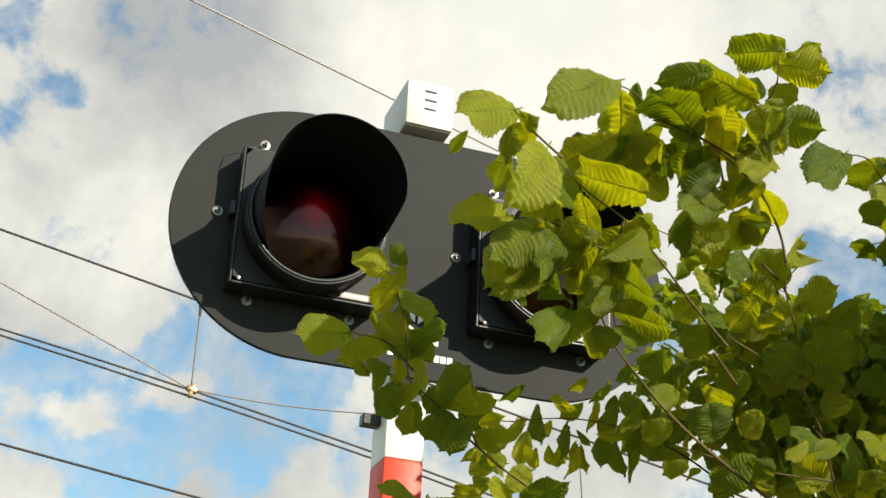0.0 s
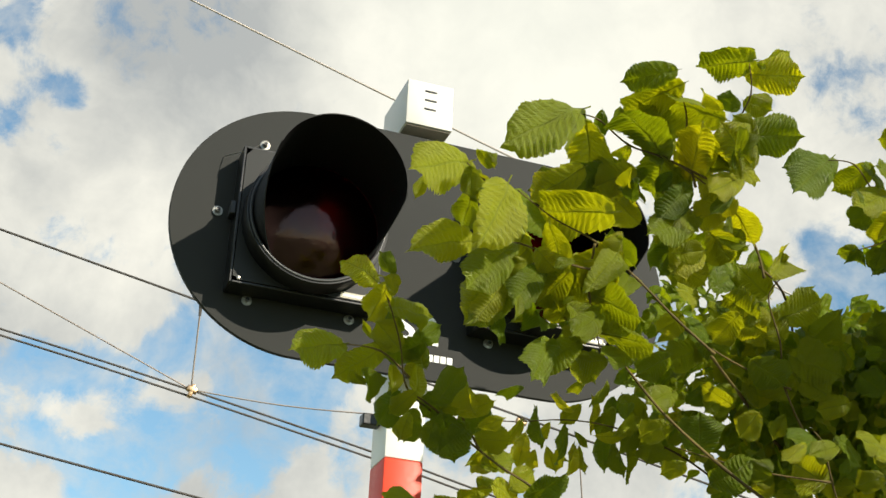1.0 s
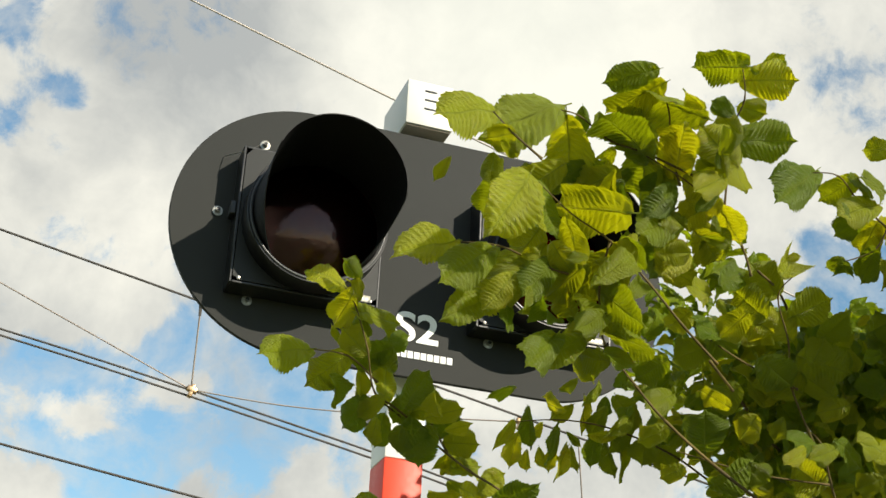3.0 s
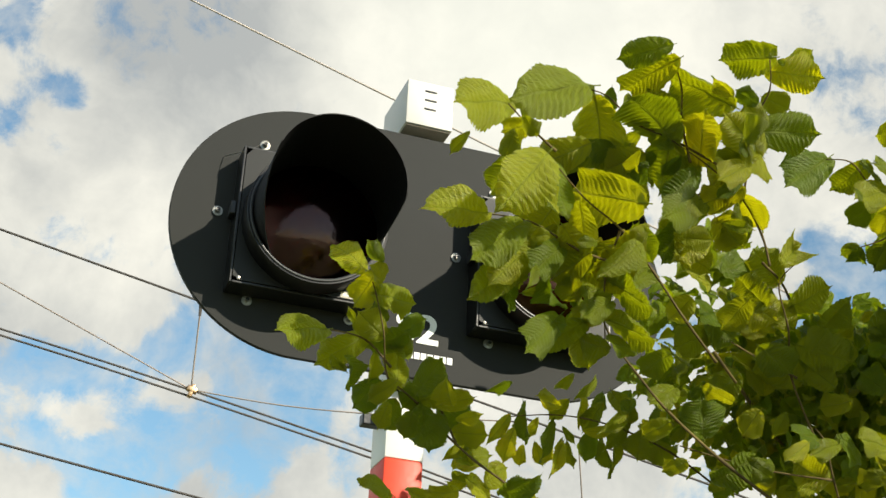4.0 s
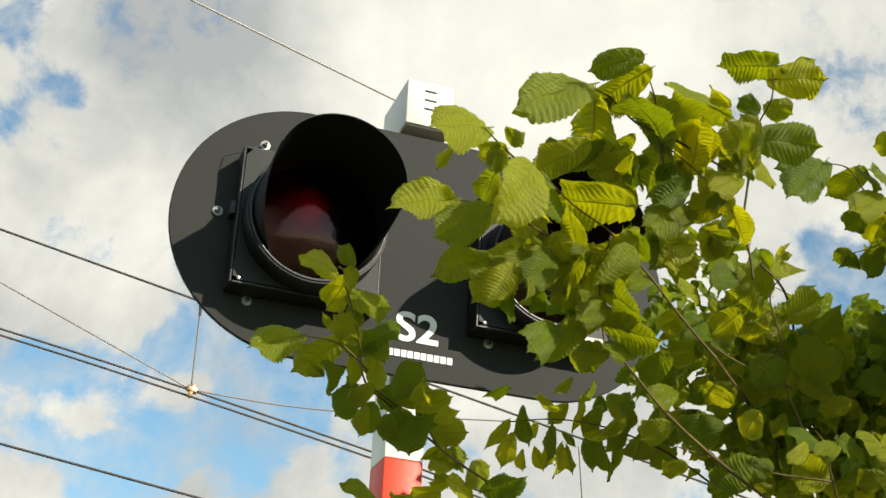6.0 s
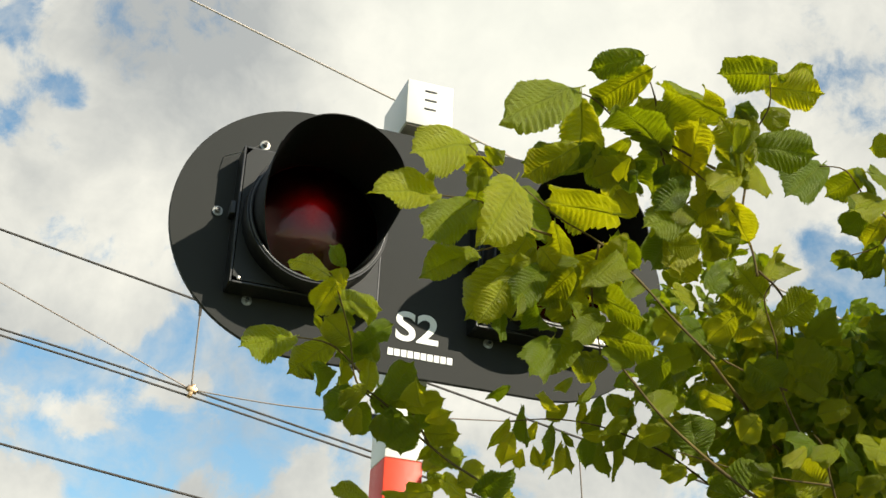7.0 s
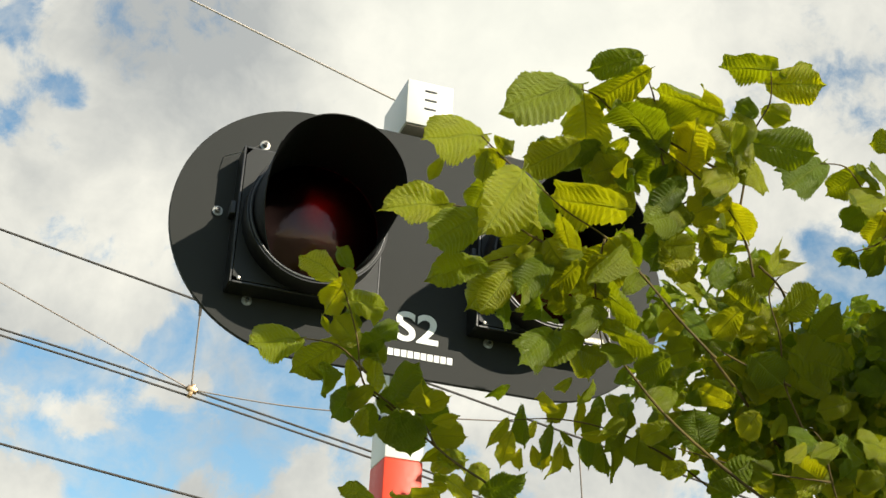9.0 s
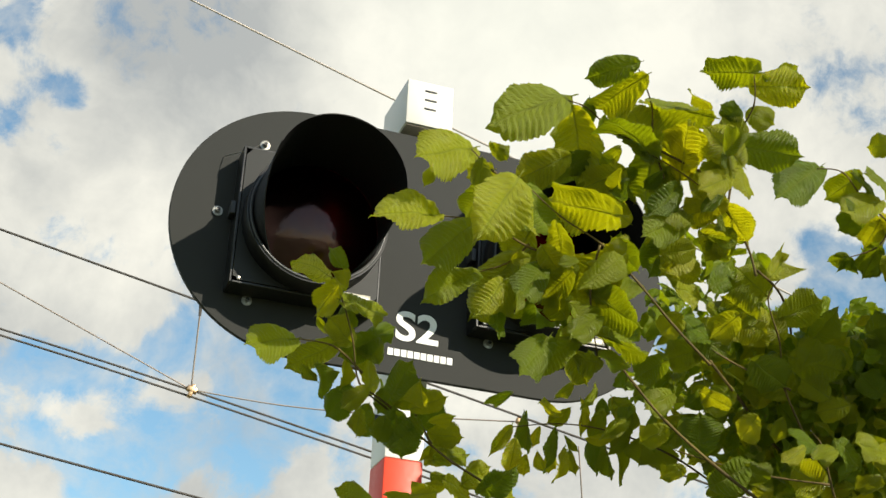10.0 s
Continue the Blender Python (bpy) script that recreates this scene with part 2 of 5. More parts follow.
def smooth_line(points, per=5):
    pts = [Vector(p) for p in points]
    out = []
    for i in range(len(pts) - 1):
        p0, p1, p2, p3 = pts[max(i - 1, 0)], pts[i], pts[i + 1], pts[min(i + 2, len(pts) - 1)]
        for k in range(per):
            t = k / per
            out.append(0.5 * (2 * p1 + (p2 - p0) * t + (2 * p0 - 5 * p1 + 4 * p2 - p3) * t * t + (3 * p1 - p0 - 3 * p2 + p3) * t ** 3))
    return out + [pts[-1]]


def words(name, text, size, place, parent, mat, squeeze=1.0, bold=0.0):
    """Flat lettering on the board, turned into a mesh; place is its lower left corner."""
    curve = bpy.data.curves.new(name, "FONT")
    curve.body, curve.size, curve.extrude, curve.offset = text, size, 0.0006, bold
    made = bpy.data.objects.new(name, curve)
    scene.collection.objects.link(made)
    bpy.context.view_layer.update()
    data = bpy.data.meshes.new_from_object(made.evaluated_get(bpy.context.evaluated_depsgraph_get()))
    bpy.data.objects.remove(made)
    data.materials.clear()
    data.materials.append(mat)
    ob = new(name, data)
    ob.parent = parent
    ob.matrix_local = Matrix.Translation(place) @ Matrix.Rotation(radians(90), 4, "X") @ Matrix.Diagonal((squeeze, 1, 1, 1))
    return ob


# ---- ground ----
def make_ground():
    bm = bmesh.new()
    bmesh.ops.create_grid(bm, x_segments=60, y_segments=60, size=1.0)
    for v in bm.verts:
        r = max(abs(v.co.x), abs(v.co.y))
        v.co *= 3 + 900 * r ** 3
        d = math.hypot(v.co.x, v.co.y)
        v.co.z = 0.0 if d < 2 else 0.05 * noise.noise(v.co * 0.2) * min(1, (d - 2) / 5)
    tagged(part("ground", bm, SOIL, smooth=60), "dry grassy ground under the signal and tree", "ground", kind="structure")


make_ground()

# ---- the crossing signal ----
HUB = (0.0, 0.55)      # the two lamps along the board
LAMP_Z = 3.0


def make_board():
    board = thing("crossing_signal", (0.27, 0.11, 0.0), "dark grey two-lamp crossing signal on a red and white post", "traffic signal")
    shift = Matrix.Translation((-0.27, -0.11, 0.0))
    # oval backboard
    bm = bmesh.new()
    ring = []
    for i in range(49):
        a = radians(90 + 180 * i / 48)
        ring.append((0.3 * math.cos(a), 0.3 * math.sin(a)))
    for i in range(49):
        a = radians(-90 + 180 * i / 48)
        ring.append((0.575 + 0.3 * math.cos(a), 0.3 * math.sin(a)))
    face = bm.faces.new([bm.verts.new((x, 0, LAMP_Z + z)) for x, z in ring])
    out = bmesh.ops.extrude_face_region(bm, geom=[face])["geom"]
    bmesh.ops.translate(bm, verts=[v for v in out if isinstance(v, bmesh.types.BMVert)], vec=(0, 0.012, 0))
    bmesh.ops.recalc_face_normals(bm, faces=bm.faces)
    bmesh.ops.bevel(bm, geom=[e for e in bm.edges if e.calc_face_angle(0) > 1.2], offset=0.0012, segments=1, affect="EDGES")
    bm.transform(shift)
    part("backboard", bm, BOARD, board, "matt dark grey oval sheet", smooth=25)
    # square post with red and white bands, footing, bracket
    for i, (lo, hi, mat) in enumerate(((0.02, 0.60, WHITE), (0.60, 1.25, RED), (1.25, 1.90, WHITE), (1.90, 2.532, RED), (2.532, 3.34, WHITE))):
        bm = box(bmesh.new(), (0.228, 0.05, lo), (0.316, 0.155, hi), 0.004)
        bm.transform(shift)
        part("post_band", bm, mat, board, "red painted band" if mat is RED else "white painted band", smooth=40)
    bm = box(bmesh.new(), (0.12, -0.06, -0.1), (0.42, 0.26, 0.02), 0.012)
    bm.transform(shift)
    part("footing", bm, CONCRETE, board, "concrete footing")
    for z in (2.775, 3.2):
        bm = box(bmesh.new(), (0.20, 0.0125, z - 0.025), (0.344, 0.05, z + 0.025), 0.003)
        bm.transform(shift)
        part("bracket", bm, CASE, board, "black steel bracket")
    bm = box(bmesh.new(), (0.186, 0.09, 2.612), (0.2275, 0.12, 2.638), 0.003)
    bm.transform(shift)
    part("clamp", bm, CASE, board)
    # relay box over the post, with three slots
    crate = None
    bm = box(bmesh.new(), (0.213, 0.0, 3.334), (0.330, 0.19, 3.456), 0.004)
    bm.transform(shift)
    crate = part("relay_box", bm, PALE, board, "white sheet-metal box with three slots", smooth=40)
    for i in range(3):
        bm = box(bmesh.new(), (0.257, -0.0025, 3.428 - 0.0245 * i), (0.287, 0.001, 3.4325 - 0.0245 * i), 0.001, 1)
        bm.transform(shift)
        part("slot", bm, CASE, crate)
    # underside of the box: thin sheet, its shade painted in as brown
    bm = box(bmesh.new(), (0.2170, 0.006, 3.3305), (0.3260, 0.186, 3.3345), 0.001)
    bm.transform(shift)
    part("drip_tray", bm, SHADED_UNDER, crate, "underside sheet, its shade put into the brown")
    bm = box(bmesh.new(), (0.240, 0.060, 3.29), (0.306, 0.14, 3.3268), 0.003)
    bm.transform(shift)
    part("neck", bm, GALV, crate)
    # lettering
    words("lettering", "S2", 0.095, (0.218 - 0.27, -0.11 - 0.001, 2.784), board, LETTER, 1.13, 0.0021)
    for i in range(10):     # maker's name as a row of short bars
        x = 0.205 + 0.0152 * i
        bm = box(bmesh.new(), (x, -0.0012, 2.744), (x + 0.0124, -0.0001, 2.760), 0.0)
        bm.transform(shift)
        part("lettering_bar", bm, LETTER, board, "white printed bar")
    for x in HUB:
        make_lamp(board, x, shift)
    return board


LAMPS = []


def screw(parent, x, z, y, shift, r=0.0115):
    bm = lathe(bmesh.new(), [(0.0, y - 0.012), (r * 0.45, y - 0.012), (r * 0.5, y - 0.006), (r * 0.6, y - 0.006), (r * 0.62, y - 0.003), (r, y - 0.0025), (r, y - 0.0002)], 16, centre=(x, z))
    bm.transform(shift)
    ob = part("screw", bm, STEEL, parent, "bright zinc screw and washer", smooth=35)
    bm = lathe(bmesh.new(), [(0.0, y - 0.0124), (r * 0.30, y - 0.0128), (r * 0.42, y - 0.0118)], 10, centre=(x, z))
    bm.transform(shift)
    part("socket", bm, RUBBER, ob)


def make_lamp(board, cx, shift):
    """One lamp: square case, ring, lens, tunnel visor and the turning light behind the lens."""
    z = LAMP_Z - 0.022      # the lens sits a little low on the board
    low, high, left, right = LAMP_Z - 0.181, LAMP_Z + 0.146, cx - 0.166, cx + 0.160
    bm = bmesh.new()
    for lo, hi in (((left, -0.062, low), (left + 0.006, -0.0003, high)), ((right - 0.006, -0.062, low), (right, -0.0003, high)),
                   ((left + 0.006, -0.0615, low), (right - 0.006, -0.0003, low + 0.006)), ((left + 0.006, -0.0615, high - 0.006), (right - 0.006, -0.0003, high))):
        box(bm, lo, hi, 0.0015, 1)
    bm.transform(shift)
    case = part("lamp_case", bm, CASE, board, "square black lamp case", smooth=40)
    # front plate with a round opening
    bm = bmesh.new()
    lo, hi = (left + 0.0065, low + 0.0065), (right - 0.0065, high - 0.0065)
    inner_ring, outer_ring = [], []
    for i in range(64):
        a = 2 * math.pi * (i + 0.5) / 64
        s, c = math.sin(a), math.cos(a)
        inner_ring.append((cx + 0.1375 * s, z + 0.1375 * c))
        k = min(((hi[0] if s > 0 else lo[0]) - cx) / s, ((hi[1] if c > 0 else lo[1]) - z) / c)
        outer_ring.append((cx + k * s, z + k * c))
    front_in = [bm.verts.new((x, -0.0645, v)) for x, v in inner_ring]
    front_out = [bm.verts.new((x, -0.0645, v)) for x, v in outer_ring]
    back_out = [bm.verts.new((x, -0.0600, v)) for x, v in outer_ring]
    back_in = [bm.verts.new((x, -0.0600, v)) for x, v in inner_ring]
    for i in range(64):
        j = (i + 1) % 64
        for p, q in ((front_in, front_out), (front_out, back_out), (back_out, back_in), (back_in, front_in)):
            bm.faces.new((p[i], p[j], q[j], q[i]))
    bmesh.ops.recalc_face_normals(bm, faces=bm.faces)
    bm.transform(shift)
    part("case_front", bm, PLATE, case, "dark grey front plate")
    bm = lathe(bmesh.new(), [(0.1432, -0.0620), (0.1432, -0.1195), (0.1540, -0.1195), (0.1550, -0.1175), (0.1555, -0.0640), (0.1432, -0.0620)], 72, centre=(cx, z))
    bm.transform(shift)
    ring = part("lens_ring", bm, RUBBER, board, "glossy black ring", smooth=40)
    # front edge of the ring, painted paler for the sky light on it
    bm = lathe(bmesh.new(), [(0.1446, -0.1197), (0.1450, -0.1217), (0.1470, -0.1223), (0.1490, -0.1221), (0.1500, -0.1211), (0.1502, -0.1197), (0.1446, -0.1197)], 72, centre=(cx, z))
    bm.transform(shift)
    part("lens_lip", bm, SKYLIT_LIP, ring, "front edge of the ring, sky light put into its grey", smooth=40)
    # lens: a dome, hollow behind
    R, depth = 0.1415, 0.044
    prof = [R * math.sin(math.pi / 2 * i / 16) for i in range(17)]
    prof = [(r, -0.0780 - depth * (1 - (r / R) ** 2)) for r in prof]
    back = [(0.978 * r, y + 0.003) for r, y in prof[::-1]]
    bm = lathe(bmesh.new(), prof + back, 64, centre=(cx, z))
    bm.transform(shift)
    part("lens", bm, LENS, board, "dark red domed lens", smooth=60)
    bm = lathe(bmesh.new(), [(0.1255, -0.0605), (0.110, -0.046), (0.085, -0.022), (0.05, -0.006), (0.0, -0.002), (0.0, -0.0004), (0.05, -0.0045), (0.087, -0.0205), (0.112, -0.045), (0.1272, -0.0605), (0.1255, -0.0605)], 48, centre=(cx, z))
    bm.transform(shift)
    part("reflector", bm, BOWL, board, "dark lamp bowl", smooth=40)
    # visor: full length above, cut away below
    bm = bmesh.new()
    rings, steps, r0, r1 = [], 72, 0.1420, 0.1410
    for i in range(steps + 1):
        a = -180 + 360 * i / steps
        over = (-70 - a) / 68 if a < 0 else (a - 99) / 44
        reach = 0.208 - 0.190 * min(1, max(0, over))
        s, c = math.sin(radians(a)), math.cos(radians(a))
        y0, y1 = -0.088, -0.088 - reach
        rings.append([bm.verts.new((cx + r * s, y, z + r * c + 0.013 * (y0 - y) / 0.2)) for r, y in
                      ((r0, y0), (r1, (y0 + y1) / 2), (r1 - 0.001, y1), (r1 - 0.0032, y1), (r1 - 0.0025, (y0 + y1) / 2), (r0 - 0.0025, y0))])
    for p, q in zip(rings, rings[1:]):
        for j in range(6):
            bm.faces.new((p[j], p[(j + 1) % 6], q[(j + 1) % 6], q[j]))
    bmesh.ops.remove_doubles(bm, verts=bm.verts, dist=1e-5)
    bmesh.ops.recalc_face_normals(bm, faces=bm.faces)
    bm.transform(shift)
    part("visor", bm, VISOR, board, "black tunnel visor cut away below", smooth=40)
    for dx, dz in ((-0.111, 0.190), (-0.198, 0.006), (-0.113, -0.190), (0.113, -0.193)):
        screw(board, cx + dx, LAMP_Z + dz, 0.0, shift)
    for dx in (-0.147, 0.140):
        bm = lathe(bmesh.new(), [(0.0, -0.067), (0.004, -0.066), (0.0045, -0.062)], 10, centre=(cx + dx, LAMP_Z - 0.17))
        bm.transform(shift)
        part("rivet", bm, STEEL, case)
    bm = box(bmesh.new(), (cx + 0.074, -0.0655, LAMP_Z - 0.1725), (cx + 0.140, -0.0646, LAMP_Z - 0.1585), 0.0)
    bm.transform(shift)
    plate = part("maker_label", bm, TAG, case, "small weathered cream label")
    for i in range(6):
        bm = box(bmesh.new(), (cx + 0.079 + 0.0098 * i, -0.0658, LAMP_Z - 0.1690), (cx + 0.0862 + 0.0098 * i, -0.0654, LAMP_Z - 0.1622), 0.0)
        bm.transform(shift)
        part("print_bar", bm, GALV, plate)
    for dx in (-0.1755,):
        bm = box(bmesh.new(), (cx + dx - 0.004, -0.055, LAMP_Z - 0.02), (cx + dx + 0.009, -0.02, LAMP_Z + 0.012), 0.003)
        bm.transform(shift)
        part("latch", bm, CASE, case)
    if cx == 0.0:
        bm = rod(bmesh.new(), [(cx - 0.198, -0.004, LAMP_Z + 0.141), (cx - 0.166, -0.064, LAMP_Z + 0.128), (cx - 0.125, -0.006, LAMP_Z + 0.184)], [0.0011] * 3, 5)
        bm.transform(shift)
        part("binding_wire", bm, STEEL, board, "thin bright binding wire")
    # the light itself: a small disc that turns, bright on one face
    bm = lathe(bmesh.new(), [(0.0, -0.0012), (0.011, -0.0012), (0.022, -0.0012), (0.032, -0.0012)], 20)
    hub = part("lamp", bm, LIT, board, "red light behind the lens")
    bm = lathe(bmesh.new(), [(0.0325, -0.001), (0.0325, 0.0012), (0.0, 0.0012)], 20)
    part("lamp_back", bm, VISOR, hub, "black back of the light")
    LAMPS.append((hub, (cx - 0.27 + 0.006, -0.110 - 0.034, LAMP_Z + 0.020)))


signal = make_board()


# ---- overhead wires ----
def wire(name, points, r, mat, label, sides=8):
    bm = rod(bmesh.new(), smooth_line(points, 6), [r] * (6 * (len(points) - 1) + 1), sides)
    return tagged(part(name, bm, mat, smooth=60), label, "overhead wire", "overhead line")


def along(a, b, t, sag=0.0):
    p = Vector(a) + t * (Vector(b) - Vector(a))
    return (p.x, p.y, p.z - sag * 4 * t * (1 - t))


WIRES = [
    ("span_wire", (-3.4, 9.58, 11.43), (14.0, 7.19, 4.72), 0.0105, PALECORD, "thin pale span wire high over the signal"),
    ("messenger_wire", (-6.8, 11.72, 9.43), (16.0, 7.35, 3.11), 0.0125, WIRE, "dark messenger wire of the tram line"),
    ("feeder_wire", (-6.3, 12.82, 7.07), (15.0, 7.88, 2.73), 0.0135, WIRE, "dark feeder wire low behind the signal"),
]
for name, a, b, r, mat, label in WIRES:
    wire(name, [along(a, b, t / 6) for t in range(7)], r, mat, label)
for drop in (0.0, 0.055):
    wire("contact_wire", [(-3.911, 11.716 + drop / 2, 7.639 - drop), (-0.566, 10.982 + drop / 2, 6.880 - drop), (1.326, 10.585 + drop / 2, 6.415 - drop),
         (3.107, 10.226 + drop / 2, 5.950 - drop), (4.151, 10.026 + drop / 2, 5.658 - drop), (9.015, 9.122 + drop / 2, 4.239 - drop)], 0.0115, WIRE, "dark contact wire of the tram line")
wire("dropper", [(1.264, 10.224, 7.152), (1.325, 10.583, 6.42)], 0.0085, THIN, "thin dropper between messenger and contact wires")
wire("dropper", [(5.04, 9.505, 6.084), (5.167, 9.701, 5.624), (5.25, 9.85, 5.3)], 0.008, THIN, "thin dropper between messenger and contact wires")
wire("stay_cord", [(-6.6, 11.4, 9.9), (-0.652, 10.797, 7.292), (1.325, 10.583, 6.42)], 0.0075, THIN, "thin stay cord running down to the brass clamp")
wire("stay_cord", [(1.325, 10.583, 6.42), (2.207, 10.338, 6.319), (3.2, 10.03, 6.28), (4.448, 9.606, 6.275)], 0.0075, THIN, "thin stay cord between two brass clamps")


def wire_clamp(place, label):
    bm = bmesh.new()
    box(bm, (-0.055, -0.03, -0.035), (0.055, 0.03, 0.025), 0.012)
    box(bm, (-0.022, -0.025, -0.085), (0.022, 0.045, 0.05), 0.008)
    ob = part("wire_clamp", bm, BRASS, smooth=50)
    ob.matrix_world = Matrix.Translation(place) @ Matrix.Rotation(radians(15), 4, "Y")
    tagged(ob, label, "wire clamp", "overhead line")


wire_clamp((1.335, 10.58, 6.425), "small brass clamp holding the overhead wires")
wire_clamp((4.46, 9.60, 6.28), "small brass clamp holding the overhead wires")
bm = rod(bmesh.new(), [(1.262, 10.215, 7.20), (1.266, 10.235, 7.07)], [0.02, 0.014], 6)
tagged(part("wire_hanger", bm, WIRE), "dark hanger at the top of a dropper", "wire clamp", "overhead line")


# ---- the elm in front of the signal ----
def leaf_mesh(name, half=0.45, fold=0.25, droop=0.16, seed=1, curl=0.0, twist=0.0, rows=48, cols=6, point=False, roll=0.12):
    """A toothed, pleated leaf of length 1 along +Y, its upper face to +Z."""
    rnd = random.Random(seed)
    bm = bmesh.new()
    uv = bm.loops.layers.uv.new("UVMap")
    step, rib = rows // 12, rnd.uniform(0.013, 0.023)
    ribs, coords = {}, {}
    for side in (-1, 1):
        for i in range(rows + 1):
            t = i / rows
            shape = math.sin(math.pi * min(1, t) ** 0.86) ** 0.50
            if t > 0.86:
                shape *= 1 - 0.55 * ((t - 0.86) / 0.14)
            if point:
                shape = math.sin(math.pi * t ** 0.78) ** 0.85 * (1 - 0.25 * t * t)
            wide = half * shape * (1 + 0.04 * rnd.uniform(-1, 1) + 0.22 * noise.noise(Vector((t * 3.2, side * 5.0, seed * 2.3))))
            tooth = 1.0 + (0.055 if i % 2 else -0.02) + (0.045 if i % step == step // 2 else 0) + rnd.uniform(-0.015, 0.015)
            for j in range(cols + 1):
                if j == 0 and side == 1:
                    ribs[side, i, 0] = ribs[-1, i, 0]
                    continue
                s = j / cols
                w = wide * s * (tooth if j == cols else 1)
                y = t * 0.93 + 0.50 * w * (1 - 0.8 * t) * min(1, t * 4) - 0.10 * s * (1 - t) ** 7 + (0.07 if i == rows else 0)
                wave = math.cos(2 * math.pi * i / step + 0.6 * math.sin(3 * t + seed))
                pleat = rib * (wave + 0.35 * wave * abs(wave)) * min(1, s * 2.5) * (1 if j < cols else 0.7)
                z = fold * w - droop * t * t + pleat + curl * w * w * 2.5
                z += 0.08 * math.sin(6.5 * t + 2.4 * side + seed * 1.7) * s * s
                z += twist * side * w * (t - 0.4) * 1.5
                z += 0.08 * noise.noise(Vector((side * w * 3.2, y * 3.2, seed * 3.1)))
                # the rim rolls down
                z -= roll * max(0.0, s - 0.55) ** 2 * 4.0 * half
                v = bm.verts.new((side * w, y, z))
                ribs[side, i, j] = v
                coords[v] = (side * s * 0.5 * shape, t)
        for i in range(rows):
            for j in range(cols):
                q = [ribs[side, i, j], ribs[side, i, j + 1], ribs[side, i + 1, j + 1], ribs[side, i + 1, j]]
                if side < 0:
                    q.reverse()
                f = bm.faces.new(q)
                f.smooth = True
                for lp in f.loops:
                    lp[uv].uv = coords[lp.vert]
    # stalk and midrib
    rod(bm, [(0, -0.16, 0.03), (0, 0.0, -0.006), (0, 0.4, -0.012 - droop * 0.16), (0, 0.75, -0.010 - droop * 0.64)], [0.011, 0.013, 0.010, 0.004], 5)
    bmesh.ops.remove_doubles(bm, verts=bm.verts, dist=1e-6)
    return mesh_of(name, bm, LEAF)


LEAF_MESHES = [leaf_mesh("leaf", *v) for v in (
    (0.46, 0.30, 0.22, 1, 0.0, 0.2), (0.45, 0.50, 0.34, 2, -0.3, -0.3), (0.48, 0.12, 0.20, 3, -0.7, 0.3), (0.45, 0.62, 0.26, 4, 0.0, 0.1),
    (0.45, 0.05, 0.42, 5, 0.6, -0.4), (0.46, 0.40, -0.14, 6, -0.4, 0.4), (0.45, -0.30, 0.38, 7, 0.3, 0.3), (0.47, 0.45, 0.45, 8, -0.8, -0.2),
    (0.46, 0.20, 0.30, 9, -0.2, -0.4), (0.47, 0.60, 0.10, 10, -0.5, 0.4), (0.45, 0.40, 0.50, 12, 0.0, 0.0))]
DROOPING = [leaf_mesh("leaf", 0.45, -0.28, 0.40, 51, 0.3, 0.5, roll=0.25)]
# the rounder, flatter blades
ROUND = [leaf_mesh("leaf", *v) for v in ((0.47, 0.22, 0.18, 41, -0.2, 0.15), (0.46, 0.10, 0.26, 42, 0.2, -0.2), (0.48, 0.30, 0.10, 43, -0.3, 0.1),
                                         (0.46, -0.15, 0.24, 44, 0.2, 0.2), (0.47, 0.18, 0.34, 45, 0.0, -0.1))]
SMALL_LEAVES = [leaf_mesh("leaf", *v) for v in ((0.45, 0.3, 0.25, 21, -0.2, 0.1, 24, 3), (0.46, 0.5, 0.3, 22, 0.0, -0.2, 24, 3), (0.44, 0.1, 0.4, 23, 0.3, 0.2, 24, 3))]
POINTED = [leaf_mesh("leaf", *v, 36, 4, True) for v in ((0.36, 0.3, 0.15, 31, 0.0, 0.2), (0.34, 0.6, 0.30, 32, 0.0, -0.2), (0.38, 0.2, 0.35, 33, -0.4, 0.1), (0.35, 0.45, -0.1, 34, 0.2, 0.3))]
HERO = []


def facing(y, face):
    """The lie of a leaf that grows along y: its blade turned to the sun, held against it, or edge-on to it."""
    view, best = -FWD, None
    side = y.cross(FWD).normalized()
    for pitch in range(-40, 41, 10):
        way = Matrix.Rotation(radians(pitch), 3, side) @ y
        flat = (view - way * way.dot(view)).normalized()
        for tilt in range(-60, 61, 5):
            z = Matrix.Rotation(radians(tilt), 3, way) @ flat
            shown, sunny = z.dot(view), z.dot(SUN)
            if shown < 0.5:
                continue
            if face == "lit":
                score = sunny + 0.35 * shown
            elif face == "through":
                score = -sunny + 0.75 * shown
            else:
                score = -abs(sunny - 0.02) + 0.6 * shown
            if best is None or score > best[0]:
                best = (score, way, z, shown, 1 / max(0.7, math.cos(radians(pitch))))
    return best[1:]


